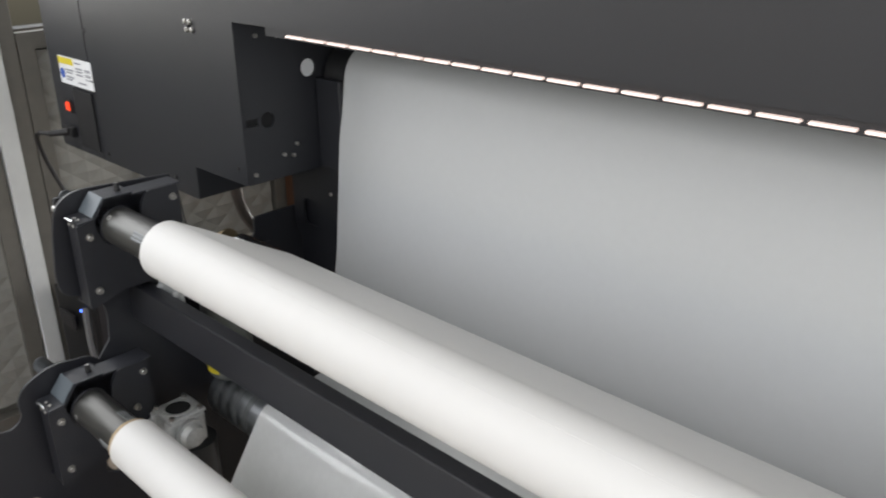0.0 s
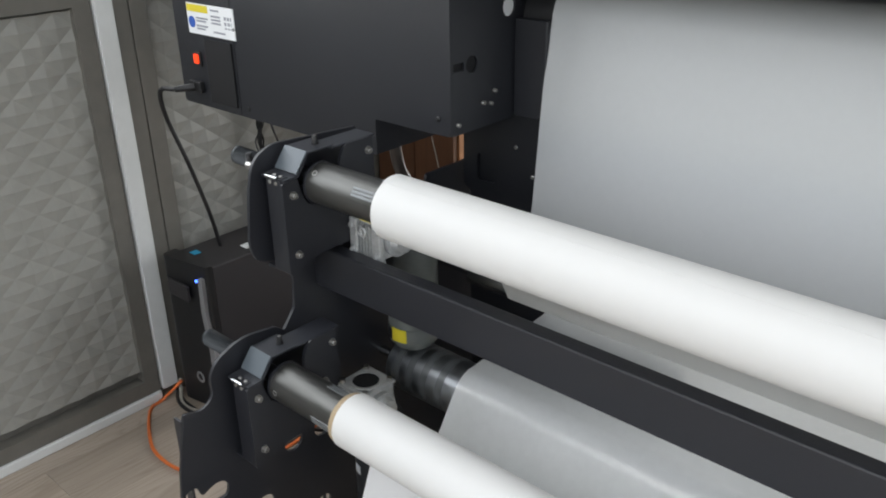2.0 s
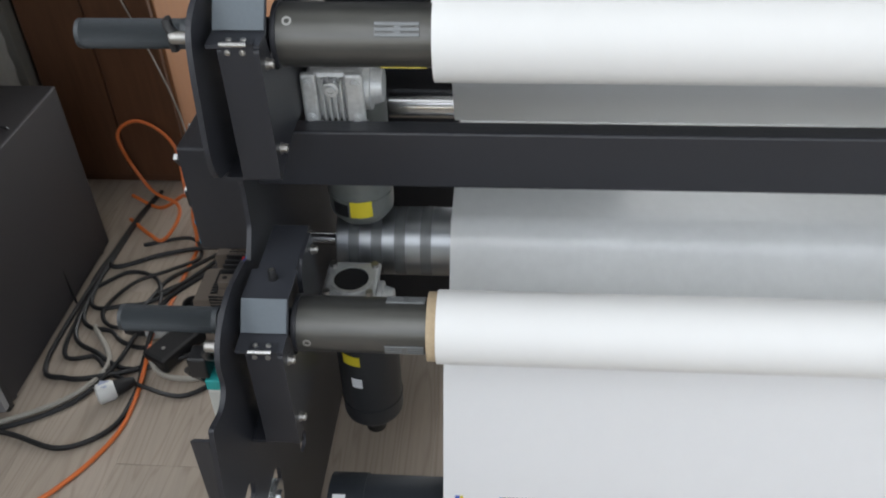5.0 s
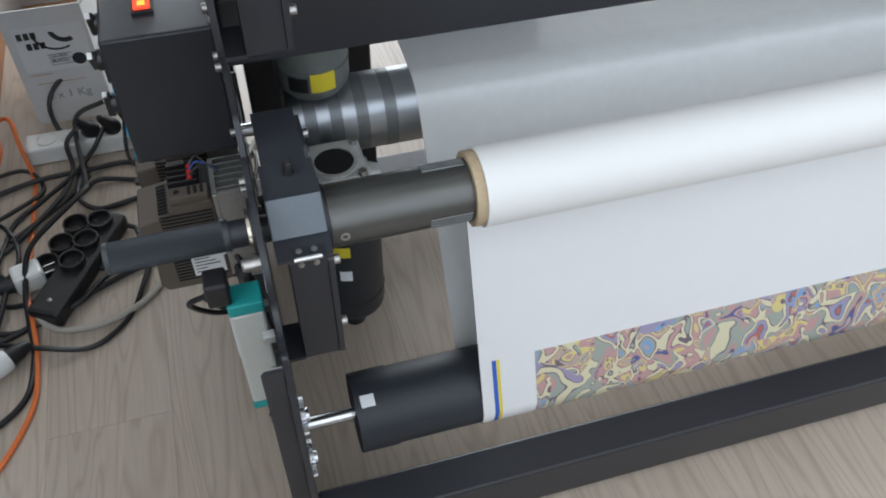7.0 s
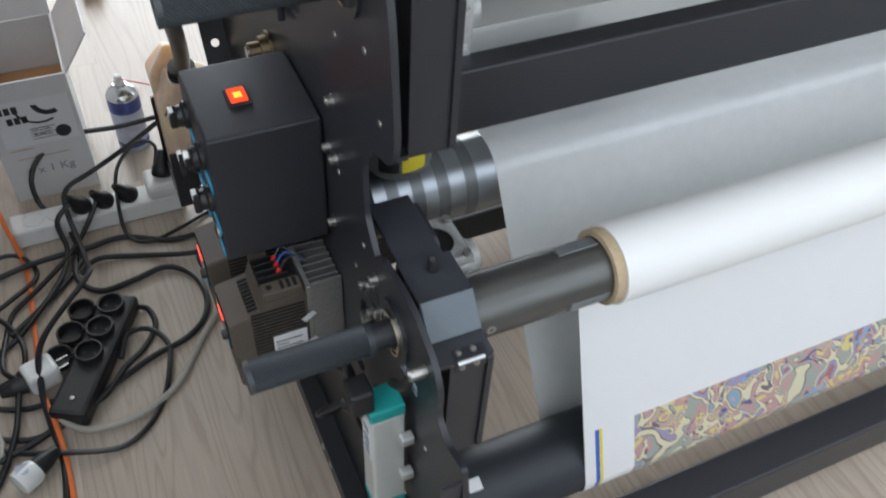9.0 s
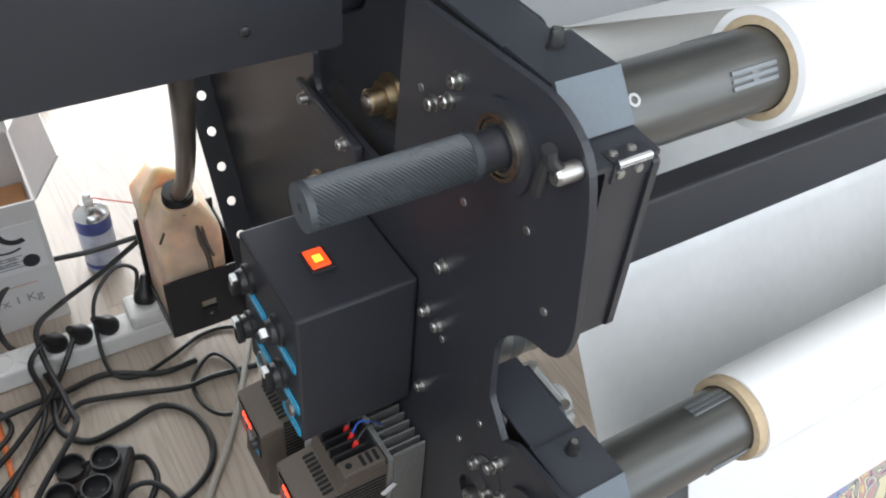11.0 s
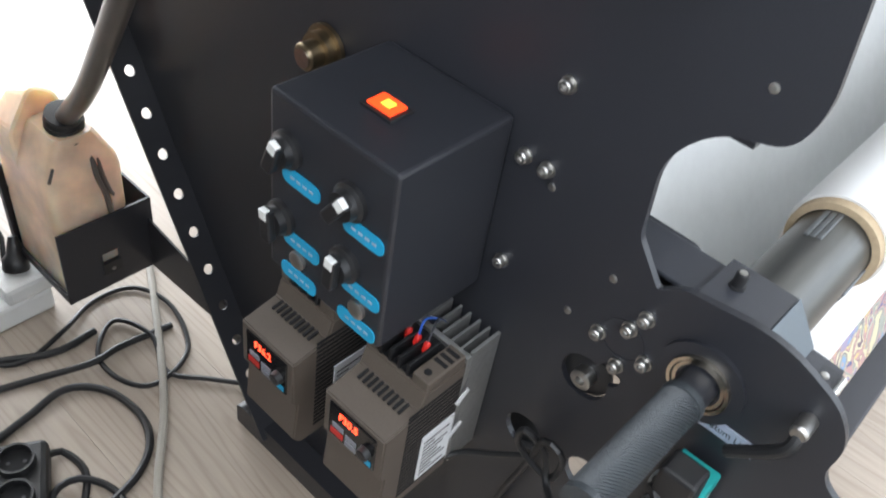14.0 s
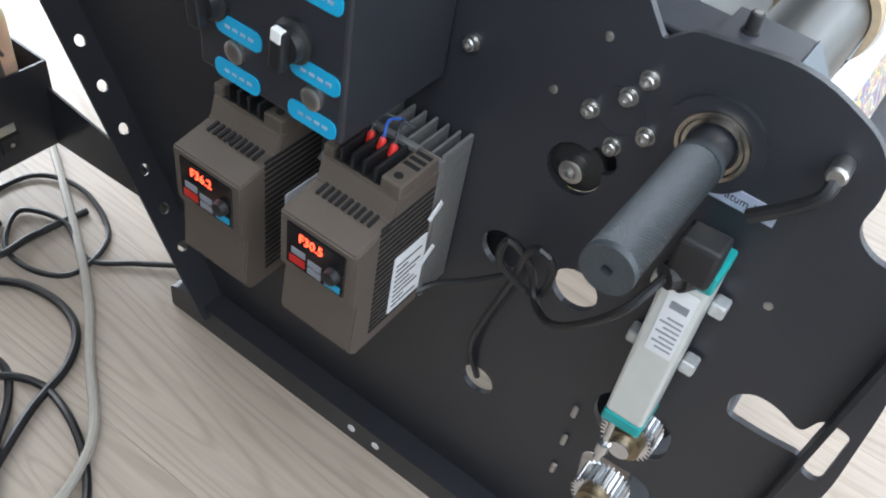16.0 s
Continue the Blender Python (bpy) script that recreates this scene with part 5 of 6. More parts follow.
for k, (m_, w_) in enumerate(((LABEL_B, 0.006), (LABEL_Y, 0.004))):
    bm = B()
    x0 = 0.254 + 0.0065 * k
    web(bm, [(start[0] - 0.0008, start[1])] + arc(BC, BR2 + 0.0008, 172, 290, 16), x0, x0 + w_, 0.0004)
    part("colour_bar", bm, m_, printed, "thin printed colour bar")

# ---- floor clutter ----


def cable(name, pts, r, material, label, z=None, wob=0.0):
    bm = B()
    z = r if z is None else z
    if material is CABLE and pts[-1][0] < -0.55 and pts[-1][1] > 0.2:
        pts = pts + [(-0.605, 0.74), (-0.585, 0.90)]
    if material is CABLE and pts[0][0] < -0.55 and pts[0][1] > 0.3:
        pts = [(-0.58, 0.92), (-0.60, 0.78)] + pts
    out = []
    for i, p in enumerate(pts):
        out.append((p[0], p[1], (p[2] if len(p) > 2 else z + wob * (0.5 + 0.5 * math.sin(i * 2.1)))))
    tube(bm, out, r, 8, 0.01)
    return thing(name, bm, material, label, "cable", "cables on the floor", smooth=True)


BL = "black cable lying in loops on the floor"
cable("power_cable", [(-0.10, 0.86, 0.15), (-0.19, 0.88, 0.13), (-0.29, 0.90, 0.12), (-0.345, 0.88, 0.10), (-0.372, 0.85, 0.07), (-0.37, 0.83, 0.02), (-0.34, 0.79), (-0.323, 0.72), (-0.318, 0.67), (-0.369, 0.60), (-0.454, 0.52)], 0.0052, CABLE, BL, wob=0.006)
cable("power_cable", [(-0.11, 0.86, 0.14), (-0.19, 0.86, 0.09), (-0.265, 0.86, 0.05), (-0.314, 0.80, 0.07), (-0.321, 0.74, 0.06), (-0.308, 0.615, 0.05), (-0.312, 0.56, 0.065), (-0.398, 0.45, 0.06), (-0.416, 0.38, 0.03), (-0.413, 0.31, 0.012), (-0.405, 0.24), (-0.42, 0.15), (-0.50, 0.10), (-0.62, 0.13), (-0.76, 0.135), (-0.82, 0.15)], 0.0052, CABLE, BL)
cable("power_cable", [(-0.145, 0.79, 0.085), (-0.135, 0.81, 0.12), (-0.165, 0.82, 0.13), (-0.21, 0.80, 0.10), (-0.227, 0.77, 0.06), (-0.23, 0.70, 0.012), (-0.193, 0.67), (-0.128, 0.685), (-0.06, 0.715), (0.0, 0.70), (0.02, 0.63), (-0.01, 0.545), (-0.08, 0.52), (-0.113, 0.558), (-0.11, 0.62), (-0.06, 0.66), (-0.035, 0.60), (-0.055, 0.53), (-0.02, 0.48), (0.02, 0.43)], 0.0038, CABLE, BL, wob=0.004)
cable("power_cable", [(-0.327, 0.692), (-0.333, 0.617), (-0.298, 0.575), (-0.24, 0.579), (-0.178, 0.589), (-0.137, 0.555), (-0.125, 0.492), (-0.14, 0.442), (-0.178, 0.411), (-0.237, 0.392), (-0.302, 0.36), (-0.358, 0.33), (-0.402, 0.31), (-0.46, 0.285), (-0.56, 0.27), (-0.62, 0.33)], 0.0055, CABLE, BL, wob=0.003)
cable("power_cable", [(-0.255, 0.50, 0.02), (-0.23, 0.505), (-0.223, 0.46), (-0.249, 0.418), (-0.289, 0.378, 0.014), (-0.323, 0.338, 0.014), (-0.362, 0.321, 0.014), (-0.44, 0.30), (-0.52, 0.34), (-0.60, 0.42)], 0.005, CABLE, BL)
cable("power_cable", [(-0.29, 0.40, 0.016), (-0.272, 0.447, 0.016), (-0.236, 0.45, 0.012), (-0.211, 0.411), (-0.22, 0.349, 0.012), (-0.242, 0.297), (-0.277, 0.254), (-0.321, 0.235), (-0.388, 0.247, 0.014), (-0.478, 0.29), (-0.522, 0.331), (-0.60, 0.36)], 0.0048, CABLE, BL)
cable("grey_cable", [(-0.385, 0.345, 0.03), (-0.401, 0.324, 0.02), (-0.372, 0.291), (-0.318, 0.278), (-0.265, 0.287), (-0.209, 0.324), (-0.158, 0.395), (-0.10, 0.47), (-0.04, 0.57), (0.03, 0.70), (0.06, 0.76)], 0.0058, WHITE_CB, "dirty pale grey cable lying on the floor", wob=0.003)
cable("orange_cable", [(-0.80, 0.155, 0.05), (-0.822, 0.10), (-0.806, 0.055), (-0.72, 0.0), (-0.628, -0.035), (-0.516, -0.027), (-0.45, 0.04), (-0.405, 0.136), (-0.40, 0.218), (-0.405, 0.30, 0.014), (-0.418, 0.38, 0.02), (-0.42, 0.452), (-0.418, 0.53), (-0.416, 0.627), (-0.419, 0.70), (-0.43, 0.74, 0.06), (-0.445, 0.80, 0.08), (-0.48, 0.83, 0.06), (-0.56, 0.85), (-0.64, 0.88, 0.02)], 0.0045, ORANGE_CB, "orange network cable running over the floor")
cable("orange_cable", [(-0.62, 0.80), (-0.55, 0.74), (-0.50, 0.70, 0.02), (-0.47, 0.74, 0.05), (-0.50, 0.82, 0.04), (-0.60, 0.90, 0.03), (-0.66, 0.93, 0.16), (-0.60, 0.945, 0.20), (-0.52, 0.93, 0.14), (-0.49, 0.86, 0.03)], 0.0045, ORANGE_CB, "orange network cable running over the floor")
cable("power_cable", [(-0.60, 0.62), (-0.496, 0.663), (-0.422, 0.679, 0.012), (-0.364, 0.682, 0.016), (-0.304, 0.688, 0.012), (-0.239, 0.70), (-0.156, 0.66), (-0.09, 0.66)], 0.0055, CABLE, BL)
cable("power_cable", [(-0.60, 0.50), (-0.509, 0.489), (-0.467, 0.501), (-0.428, 0.528, 0.014), (-0.361, 0.619, 0.016), (-0.339, 0.688, 0.02), (-0.343, 0.74, 0.05), (-0.30, 0.765, 0.075)], 0.005, CABLE, BL)
cable("power_cable", [(-0.445, 0.40, 0.03), (-0.473, 0.45, 0.014), (-0.465, 0.522), (-0.449, 0.576), (-0.401, 0.612, 0.014), (-0.34, 0.67, 0.02), (-0.30, 0.72, 0.03), (-0.255, 0.765, 0.075)], 0.0048, CABLE, BL)
cable("power_cable", [(-0.60, 0.46), (-0.516, 0.405), (-0.489, 0.38), (-0.446, 0.362), (-0.401, 0.355, 0.014), (-0.347, 0.35, 0.02)], 0.0048, CABLE, BL)
cable("power_cable", [(-0.325, 0.631), (-0.291, 0.652, 0.012), (-0.222, 0.641), (-0.131, 0.605, 0.012), (-0.078, 0.611), (0.0, 0.60)], 0.005, CABLE, BL)
cable("power_cable", [(-0.62, 0.55), (-0.55, 0.60), (-0.48, 0.58), (-0.44, 0.50, 0.012), (-0.45, 0.44), (-0.52, 0.42), (-0.56, 0.47), (-0.52, 0.55, 0.014), (-0.45, 0.60, 0.014), (-0.40, 0.66), (-0.44, 0.72, 0.012), (-0.55, 0.70)], 0.0045, CABLE, BL)
cable("power_cable", [(-0.82, 0.15, 0.03), (-0.76, 0.12), (-0.635, 0.14), (-0.52, 0.21), (-0.47, 0.30, 0.012), (-0.45, 0.40, 0.02)], 0.005, CABLE, BL)
cable("white_cable", [(-0.825, 0.165, 0.04), (-0.77, 0.13), (-0.697, 0.135), (-0.60, 0.175), (-0.52, 0.235), (-0.49, 0.32), (-0.56, 0.42)], 0.0055, WHITE_CB, "pale cable along the computer foot")
cable("white_cable", [(-0.60, 0.955, 0.62), (-0.56, 0.95, 0.50), (-0.51, 0.93, 0.36), (-0.47, 0.90, 0.24), (-0.45, 0.86, 0.14)], 0.0018, WHITE_CB, "thin white wire hanging before the cabinet")


def socket(parent, x, y, z, ang):
    bm = B()
    ring(bm, (x, y, z), (x, y, z + 0.012), 0.0225, 0.0195, 28)
    s = part("socket", bm, BLACK, parent, smooth=True)
    bm = B()
    cyl(bm, (x, y, z), (x, y, z + 0.002), 0.0193, seg=24)
    part("socket_well", bm, DEEP_SHADE, s)
    for d in (-0.0095, 0.0095):
        bm = B()
        cyl(bm, (x + d * math.cos(ang), y + d * math.sin(ang), z + 0.002), (x + d * math.cos(ang), y + d * math.sin(ang), z + 0.0026), 0.0024, seg=8)
        part("contact", bm, INK, s)


# black outdoor strip with its lids hanging open
pl = empty("power_strip", "black rubber power strip with three open lids", "power strip", "", (-0.325, 0.42, 0))
ang = math.atan2(0.513 - 0.325, -0.275 + 0.378)
rot = Matrix.Translation((-0.325, 0.42, 0)) @ Matrix.Rotation(ang, 4, "Z")
bm = B()
box(bm, -0.13, 0.125, -0.031, 0.031, 0.0, 0.036, 0.008, rot)
strip_body = part("body", bm, BLACK, pl, "black rubber body")
for s_ in (-0.012, 0.040, 0.092):
    v = rot @ Vector((s_, 0.004, 0))
    socket(pl, v.x, v.y, 0.0362, ang + 1.57)
    w_ = rot @ Vector((s_, 0.062, 0))
    bm = B()
    ring(bm, (w_.x, w_.y, 0.008), (w_.x, w_.y, 0.022), 0.0235, 0.0205, 28)
    lid = part("lid", bm, BLACK, pl, "round hinged lid", smooth=True)
    bm = B()
    cyl(bm, (w_.x, w_.y, 0.006), (w_.x, w_.y, 0.0085), 0.0233, seg=28)
    part("lid_base", bm, BLACK, lid)
    bm = B()
    h0, h1 = rot @ Vector((s_, 0.032, 0.03)), rot @ Vector((s_, 0.042, 0.015))
    tube(bm, [h0, (h0 + h1) / 2 + Vector((0, 0, 0.004)), h1], 0.004, 6, 0.005)
    part("lid_hinge", bm, BLACK, lid)
bm = B()
v = rot @ Vector((-0.10, 0, 0.036))
lathe(bm, v, (0, 0, 1), [(0, 0.004), (0.0015, 0.004), (0.002, 0.002)], 10)
part("screw", bm, ZINC, pl)


def plug(x, y, z, d, material, label):
    """A mains plug lying or stuck in a strip; d is the way its cable leaves."""
    e = empty("mains_plug", label, "plug", "plugs", (x, y, z))
    bm = B()
    d = Vector(d).normalized()
    lathe(bm, (x, y, z), d, [(0, 0.017), (0.004, 0.019), (0.018, 0.018), (0.026, 0.012), (0.046, 0.008), (0.052, 0.006)], 18)
    part("body", bm, material, e, smooth=True)
    return e


wp = empty("mains_plug", "white round mains plug lying beside the strip", "plug", "plugs", (-0.42, 0.41, 0))
bm = B()
box(bm, -0.026, 0.026, -0.022, 0.022, 0.0, 0.042, 0.007, Matrix.Translation((-0.415, 0.412, 0.0)) @ Matrix.Rotation(0.3, 4, "Z"))
part("body", bm, WHITE_PL, wp)
for s_ in (-0.009, 0.009):
    bm = B()
    cyl(bm, (-0.39, 0.42 + s_, 0.022), (-0.371, 0.426 + s_, 0.022), 0.0024, seg=10)
    part("pin", bm, STEEL, wp)
bm = B()
lathe(bm, (-0.44, 0.402, 0.02), (-0.9, -0.15, 0), [(0, 0.016), (0.02, 0.014), (0.04, 0.008)], 16)
part("boot", bm, BLACK, wp, "black cable boot")
wp2 = empty("mains_plug", "white mains plug with a black cable boot", "plug", "plugs", (-0.45, 0.235, 0))
bm = B()
lathe(bm, (-0.47, 0.215, 0.021), (0.75, 0.5, 0), [(0, 0.014), (0.003, 0.0205), (0.03, 0.0205), (0.036, 0.017)], 22)
part("body", bm, WHITE_PL, wp2, smooth=True)
bm = B()
box(bm, -0.466, -0.448, 0.218, 0.236, 0.0405, 0.0412)
part("label", bm, CAN_WHITE, wp2)
bm = B()
lathe(bm, (-0.441, 0.2345, 0.021), (0.75, 0.5, 0), [(0, 0.017), (0.02, 0.014), (0.04, 0.008)], 16)
part("boot", bm, BLACK, wp2, smooth=True)

# white strip against the carton
ws = empty("power_strip", "white plastic power strip with plugs along the floor", "power strip", "", (-0.27, 0.765, 0))
bm = B()
box(bm, -0.43, -0.105, 0.742, 0.796, 0.0, 0.042, 0.006)
part("body", bm, WHITE_PL, ws)
bm = B()
box(bm, -0.172, -0.098, 0.738, 0.802, 0.0425, 0.075, 0.008)
part("adapter", bm, WHITE_PL, ws)
for x in (-0.385, -0.34):
    bm = B()
    ring(bm, (x, 0.769, 0.042), (x, 0.769, 0.044), 0.02, 0.018, 24)
    so = part("socket", bm, WHITE_PL, ws)
plug(-0.292, 0.769, 0.043, (-0.35, -0.3, 0.8), BLACK, "black mains plug in the white strip")
plug(-0.250, 0.769, 0.043, (-0.35, -0.3, 0.8), BLACK, "black mains plug in the white strip")
plug(-0.203, 0.769, 0.043, (-0.45, -0.2, 0.8), BLACK, "black mains plug in the white strip")
plug(-0.138, 0.770, 0.076, (0.25, 0.35, 0.9), BLACK, "black mains plug in the white adapter")

# ---- carton, spray can, ink bottle ----
ct = empty("carton", "open white carton with a printed ink label", "carton", "", (-0.38, 0.99, 0))
x0, x1, y0, y1, h = -0.412, -0.254, 0.88, 1.10, 0.272
for nm, a in (("front", (x0, x1, y0, y0 + 0.004, 0, h)), ("back", (x0, x1, y1 - 0.004, y1, 0, h)), ("side", (x0, x0 + 0.004, y0 + 0.0045, y1 - 0.0045, 0, h)), ("side", (x1 - 0.004, x1, y0 + 0.0045, y1 - 0.0045, 0, h)), ("base", (x0 + 0.0045, x1 - 0.0045, y0 + 0.0045, y1 - 0.0045, 0.001, 0.005))):
    bm = B()
    box(bm, *a)
    part(nm, bm, CARTON_W, ct)
bm = B()
box(bm, x0 + 0.006, x1 - 0.006, y0 + 0.006, y1 - 0.006, 0.006, 0.16)
part("lining", bm, CARDBOARD, ct, "brown cardboard lining")
bm = B()
box(bm, x0, x1, 0, 0.003, 0, 0.10, 0, Matrix.Translation((0, y1 + 0.0005, h)) @ Matrix.Rotation(radians(-22), 4, "X"))
part("flap", bm, CARTON_W, ct, "raised back flap")
bm = B()
box(bm, 0, 0.003, y0, y1, 0, 0.09, 0, Matrix.Translation((x1 + 0.0005, 0, h)) @ Matrix.Rotation(radians(35), 4, "Y"))
part("flap", bm, CARTON_W, ct, "side flap leaning out")
bm = B()
box(bm, -0.396, -0.262, 0.8790, 0.8798, 0.13, 0.232)
pl2 = part("label", bm, LABEL_W, ct, "white printed ink label")
for cx_, r_, w_ in ((-0.300, 0.030, 0.010), (-0.318, 0.046, 0.004)):
    bm = B()
    slab(bm, [(cx_ + r_ * math.cos(radians(a_)), 0.222 + r_ * math.sin(radians(a_))) for a_ in range(185, 300, 8)] + [(cx_ + (r_ - w_) * math.cos(radians(a_)), 0.222 + (r_ - w_) * math.sin(radians(a_))) for a_ in range(297, 185, -8)], 0.8784, 0.8789, [], "y")
    part("black_swirl", bm, INK, pl2)
bm = B()
slab(bm, disc(-0.288, 0.150, 0.014), 0.8784, 0.8789, [], "y")
part("black_dot", bm, INK, pl2)
bm = B()
for i in range(5):
    box(bm, -0.345, -0.30 - 0.006 * (i % 2), 0.8784, 0.8789, 0.142 + 0.006 * i, 0.1435 + 0.006 * i)
part("small_print", bm, INK_GREY, pl2)
for body, xx, zz, sz in (("TRU", -0.372, 0.214, 0.026), ("JET", -0.360, 0.190, 0.026), ("ULTRA", -0.325, 0.164, 0.010), ("BLACK", -0.325, 0.153, 0.010)):
    if body in ("TRU", "JET"):
        bm = B()
        for i in range(3):
            box(bm, xx - 0.018 + 0.013 * i, xx - 0.008 + 0.013 * i, 0.8784, 0.8789, zz - 0.007, zz + 0.008)
        part("logo_bar", bm, INK, pl2)
    else:
        text_mesh("lettering", body, sz, INK, pl2, pose(xx, 0.8787, zz, 90, 0, 0))
text_mesh("lettering", "6 x 1 Kg", 0.026, INK_GREY, ct, pose(-0.332, 0.8794, 0.068, 90, 0, 0), "grey printed weight")
bm = B()
box(bm, -0.385, -0.29, 0.8792, 0.8798, 0.10, 0.1012)
box(bm, -0.392, -0.35, 0.8792, 0.8798, 0.122, 0.1232)
part("printed_line", bm, CARDBOARD, ct)

can = empty("spray_can", "blue and white aerosol can with a white nozzle", "spray can", "", (-0.165, 0.985, 0))
cx, cy = -0.165, 0.985
bm = B()
lathe(bm, (cx, cy, 0), (0, 0, 1), [(0, 0.030), (0.004, 0.0325), (0.13, 0.0325)], 36)
part("body", bm, CAN_WHITE, can, "pale printed can wall", smooth=True)
bm = B()
ring(bm, (cx, cy, 0.100), (cx, cy, 0.132), 0.0329, 0.030, 36)
part("blue_band", bm, CAN_BLUE, can, "dark blue printed band", smooth=True)
bm = B()
ring(bm, (cx, cy, 0.014), (cx, cy, 0.024), 0.0329, 0.030, 36)
part("blue_band", bm, CAN_BLUE, can, smooth=True)
bm = B()
lathe(bm, (cx, cy, 0.130), (0, 0, 1), [(0, 0.033), (0.004, 0.033), (0.012, 0.028), (0.022, 0.017), (0.024, 0.0135), (0.028, 0.0135)], 36)
part("shoulder", bm, STEEL, can, "bright metal dome", smooth=True)
bm = B()
lathe(bm, (cx, cy, 0.158), (0, 0, 1), [(0, 0.011), (0.008, 0.011), (0.009, 0.008), (0.018, 0.0075), (0.019, 0.006)], 20)
part("nozzle", bm, WHITE_PL, can, smooth=True)
bm = B()
cyl(bm, (cx + 0.004, cy - 0.008, 0.172), (cx + 0.085, cy - 0.06, 0.166), 0.0013, seg=8)
part("straw", bm, RED_PL, can, "thin red straw")

hold = empty("bottle_holder", "black steel tray holding the waste bottle", "holder", "", (-0.05, 0.70, 0.09))
hx0, hx1, hy0, hy1 = -0.122, 0.015, 0.645, 0.80
bm = B()
slab(bm, [(hx0, 0.094), (hx1, 0.094), (hx1, 0.219), (hx0, 0.219)], hy0, hy0 + 0.003, [rounded([(-0.066, 0.140), (-0.042, 0.140), (-0.042, 0.156), (-0.066, 0.156)], 0.001)], "y")
part("front_panel", bm, COAT, hold)
bm = B()
box(bm, hx0, hx1, hy0 + 0.0035, hy1, 0.094, 0.097)
part("base", bm, COAT, hold)
bm = B()
slab(bm, [(hx0, 0.0975), (hx1, 0.0975), (hx1, 0.24), (hx0, 0.24)], hy1 - 0.003, hy1, [], "y")
part("back_panel", bm, COAT, hold)
bm = B()
slab(bm, [(hy0 + 0.0035, 0.0975), (hy1 - 0.0035, 0.0975), (hy1 - 0.0035, 0.22), (hy0 + 0.0035, 0.219)], hx1 - 0.003, hx1)
part("side_panel", bm, COAT, hold)
bm = B()
slab(bm, [(hy0 + 0.0035, 0.0975), (hy1 - 0.0035, 0.0975), (hy1 - 0.0035, 0.24), (hy1 - 0.007, 0.24), (hy1 - 0.012, 0.108), (hy0 + 0.0035, 0.108)], hx0, hx0 + 0.003)
part("side_panel", bm, COAT, hold, "low side rail")
bm = B()
slab(bm, rounded([(0.440, 0.105, 0.004), (0.6445, 0.094, 0.003), (0.6445, 0.185, 0.003), (0.470, 0.160, 0.01)], 0.004), 0.0065, 0.0095)
part("arm", bm, COAT, hold, "black steel arm fixed to the stand")
bm = B()
box(bm, -0.068, -0.040, hy0 - 0.003, hy0 - 0.0003, 0.118, 0.140, 0.001)
catch = part("catch", bm, BLACK, hold, "small black catch")
bm = B()
lathe(bm, (-0.054, hy0 - 0.003, 0.127), (0, -1, 0), [(0, 0.003), (0.001, 0.0028), (0.0015, 0.001)], 10)
part("screw", bm, ZINC, catch)
bt = empty("waste_bottle", "ink-stained translucent waste bottle with a tube", "bottle", "", (-0.065, 0.72, 0.097))
bm = B()
va = [(-0.117, 0.652), (-0.013, 0.652), (-0.013, 0.790), (-0.117, 0.790)]
levels = [(0.098, 0.96, 0.0), (0.106, 1.0, 0.0), (0.205, 1.0, 0.0), (0.210, 0.985, 0.0), (0.216, 1.0, 0.0), (0.285, 1.0, 0.0), (0.300, 0.96, 0.05), (0.345, 0.56, 0.8), (0.352, 0.50, 1.0)]
rings_ = []
for z, s_, f_ in levels:
    cxx, cyy = -0.065 - 0.003 * f_, 0.721 - 0.034 * f_
    sq = rounded([(cxx + (px + 0.065) * s_, cyy + (py - 0.721) * s_) for px, py in va], 0.014, 3)
    rings_.append([bm.verts.new((px, py, z)) for px, py in sq])
for a, b in zip(rings_, rings_[1:]):
    for i in range(len(a)):
        j = (i + 1) % len(a)
        bm.faces.new((a[i], a[j], b[j], b[i]))
bm.faces.new(rings_[0][::-1])
bm.faces.new(rings_[-1])
part("body", bm, BOTTLE, bt, smooth=True)
# moulded handle hump behind the neck
bm = B()
slab(bm, rounded([(-0.117, 0.270), (-0.119, 0.335), (-0.083, 0.392), (-0.052, 0.374), (-0.042, 0.335), (-0.016, 0.270)], 0.012, 4), 0.722, 0.786, [rounded([(-0.088, 0.318), (-0.084, 0.345), (-0.066, 0.342), (-0.062, 0.318)], 0.006)], "y")
for v in bm.verts:
    if v.co.y > 0.75:
        v.co.z -= 0.35 * max(0.0, v.co.z - 0.30)
bmesh.ops.bevel(bm, geom=[ed for ed in bm.edges if len(ed.link_faces) == 2 and ed.calc_face_angle(0) > 0.9], offset=0.003, segments=1, affect="EDGES")
part("handle", bm, BOTTLE, bt, "translucent moulded handle")
bm = B()
lathe(bm, (-0.068, 0.682, 0.340), (0.0, -0.25, 1), [(0, 0.027), (0.006, 0.027), (0.0062, 0.021), (0.012, 0.021), (0.016, 0.024), (0.020, 0.0215), (0.025, 0.024), (0.030, 0.0215), (0.036, 0.0225), (0.037, 0.014)], 24)
part("cap", bm, BLACK, bt, "black threaded neck wet with ink", smooth=True)
bm = B()
tube(bm, [(-0.068, 0.674, 0.365), (-0.072, 0.60, 0.445), (-0.085, 0.51, 0.555), (-0.102, 0.42, 0.665), (-0.115, 0.355, 0.75), (-0.118, 0.335, 0.853)], 0.0128, 14, 0.02)
part("tube", bm, TUBE_G, bt, "thick ink-stained drain tube", smooth=True)
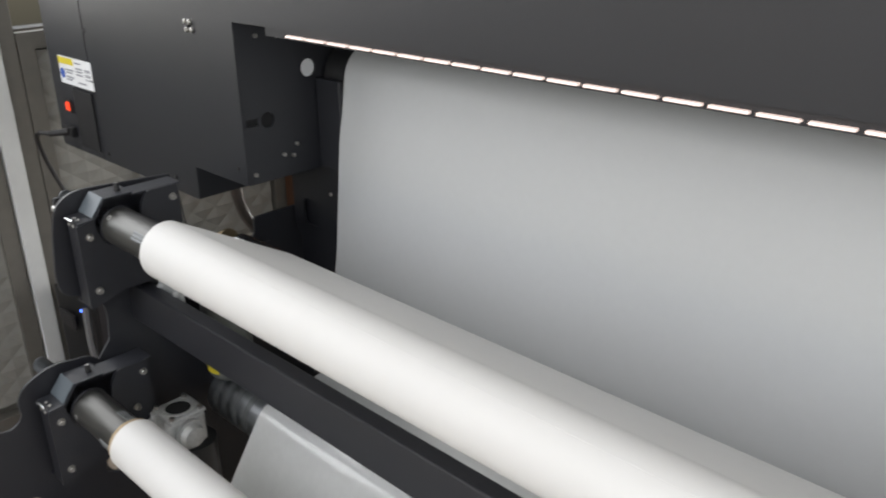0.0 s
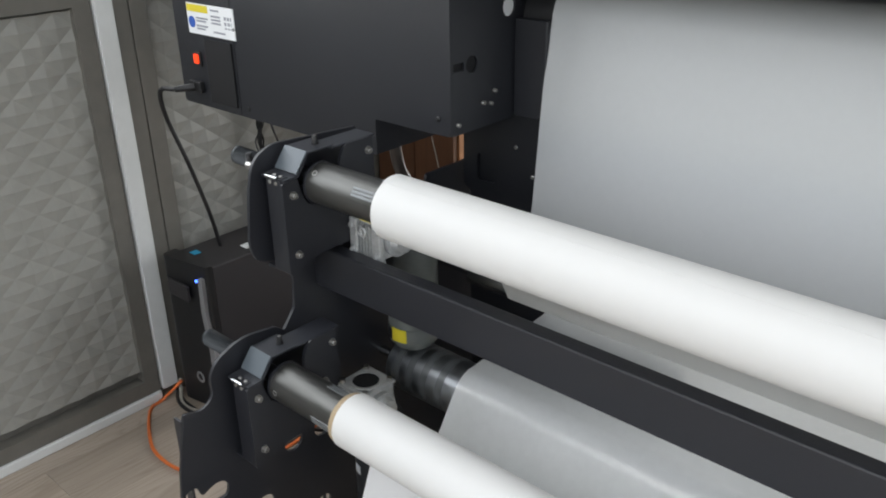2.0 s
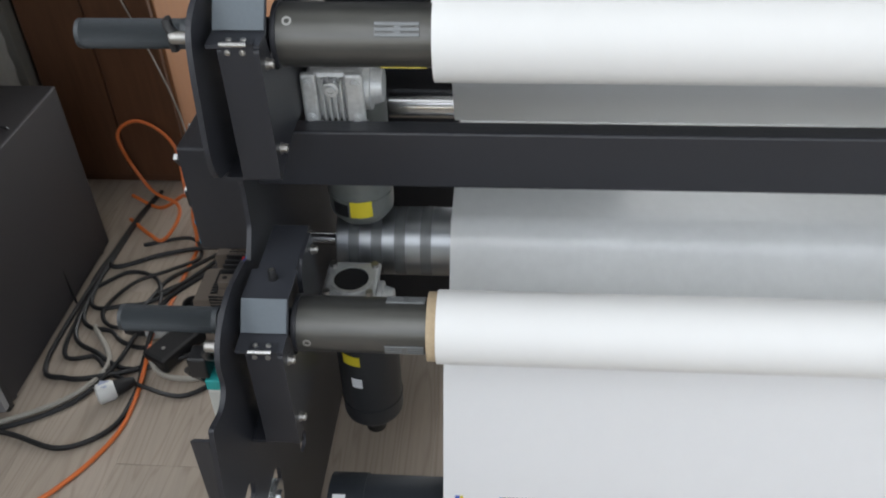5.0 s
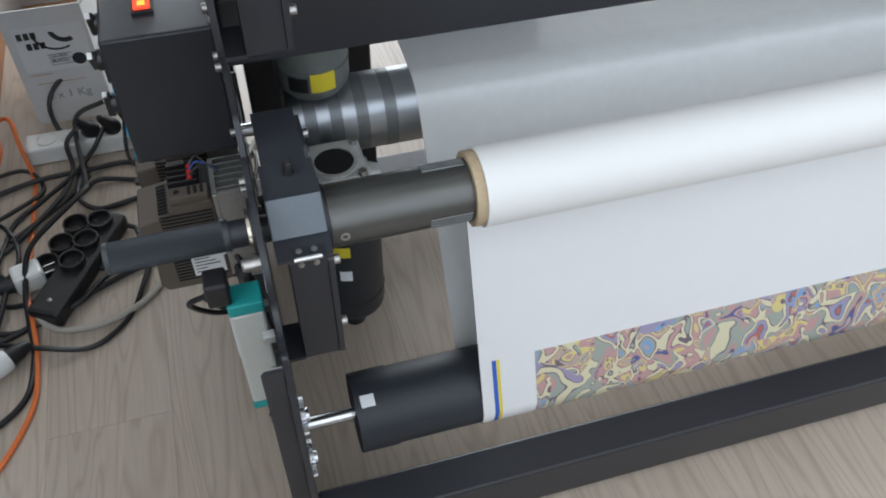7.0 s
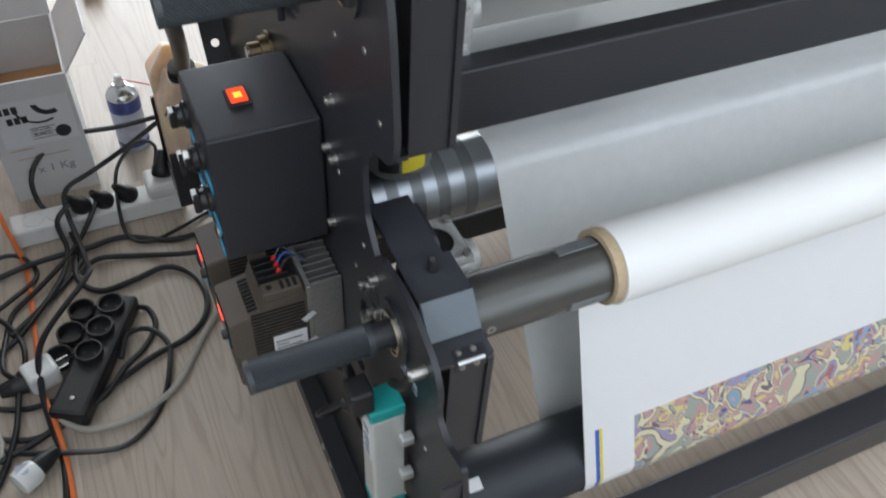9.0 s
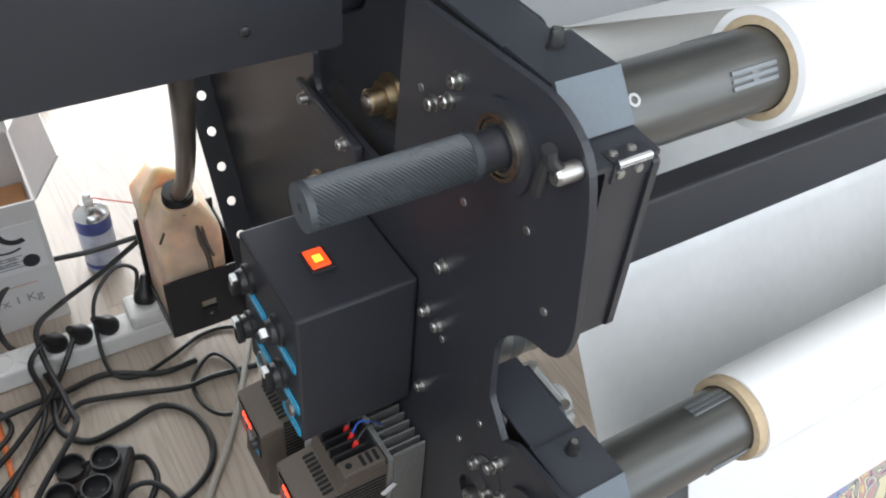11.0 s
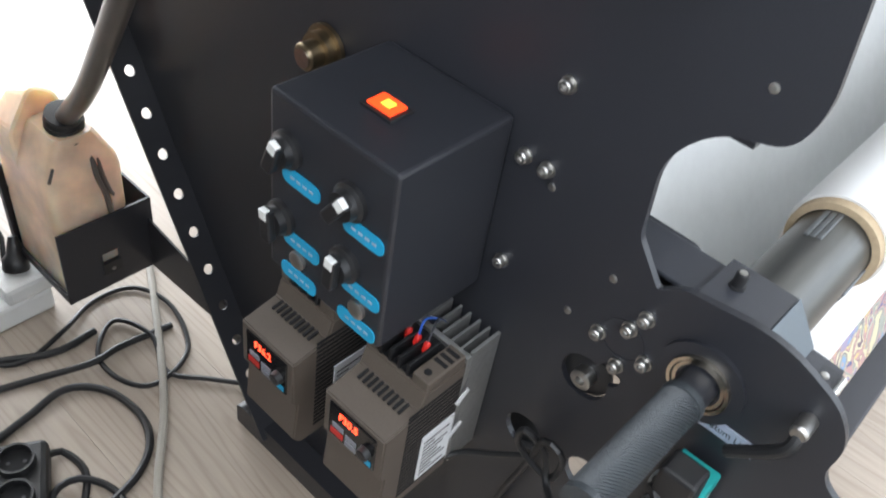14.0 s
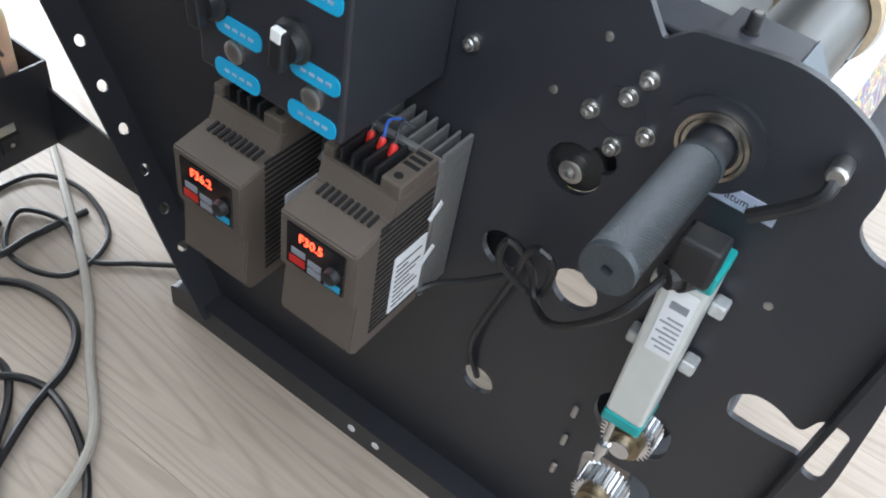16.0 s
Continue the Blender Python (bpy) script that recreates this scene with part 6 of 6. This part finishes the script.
for k, (dx, z1, r_) in enumerate(((0.0, 0.212, 0.0042), (0.007, 0.245, 0.0026), (-0.030, 0.300, 0.0022))):
    bm = B()
    tube(bm, [(-0.056 + dx, 0.668, 0.338), (-0.052 + dx, 0.655, 0.306), (-0.050 + dx, 0.6505, 0.280), (-0.043 + dx, 0.6505, 0.25 if z1 < 0.25 else 0.27), (-0.040 + dx, 0.6505, z1)] if k < 2 else [(-0.090, 0.668, 0.338), (-0.100, 0.658, 0.318), (-0.112, 0.653, 0.298)], r_, 6, 0.006)
    part("ink_run", bm, TUBE_G, bt, "dark run of dried ink")

# ---- cabinet at the back ----
cab = empty("cabinet", "dark brown wooden cabinet by the partition", "cabinet", "", (-0.66, 1.2, 0))
bm = B()
box(bm, -0.83, -0.519, 0.975, 2.10, 0.0, 1.05, 0.003)
part("body", bm, WOOD_DK, cab)
bm = B()
box(bm, -0.518, -0.50, 0.975, 2.10, 0.0, 1.05, 0.002)
part("side_panel", bm, WOOD_SIDE, cab, "orange-brown laminate side panel")
for x in (-0.825, -0.664):
    bm = B()
    box(bm, x, x + 0.157, 0.957, 0.9745, 0.03, 1.04, 0.002)
    part("door", bm, WOOD_DK, cab)
caster = empty("chair_caster", "chrome office-chair caster on the floor", "caster", "", (-0.163, 1.66, 0))
bm = B()
lathe(bm, (-0.185, 1.66, 0.026), (1, 0, 0), [(0, 0.022), (0.004, 0.026), (0.018, 0.026), (0.022, 0.022)], 24)
part("wheel", bm, BLACK, caster, smooth=True)
bm = B()
lathe(bm, (-0.160, 1.66, 0.028), (1, 0, 0), [(0, 0.024), (0.004, 0.029), (0.022, 0.029), (0.026, 0.024)], 24)
part("hood", bm, STEEL, caster, "chrome hood", smooth=True)
bm = B()
cyl(bm, (-0.165, 1.68, 0.05), (-0.165, 1.70, 0.12), 0.006, seg=12)
part("stem", bm, STEEL, caster)

# ---- laminate boards ----
PW, PL_ = 0.192, 1.25
board = None
for i in range(-5, 12):
    off = (i * 0.37) % 1.0 * PL_
    for j in range(-2, 4):
        xa, ya = i * PW, j * PL_ - off + 0.4
        if xa < XL - 0.2 or ya + PL_ > YN + 0.1 or ya < YS - 0.1:
            continue
        if board is None:
            bm = B()
            box(bm, 0.0002, PW - 0.0002, 0.0003, PL_ - 0.0003, -0.0058, 0.0)
            me = bpy.data.meshes.new("plank")
            bmesh.ops.recalc_face_normals(bm, faces=bm.faces)
            bm.to_mesh(me)
            bm.free()
            me.materials.append(FLOOR)
            board = me
        ob = new("plank", board)
        ob.parent = floor
        ob.location = (xa, ya, 0)
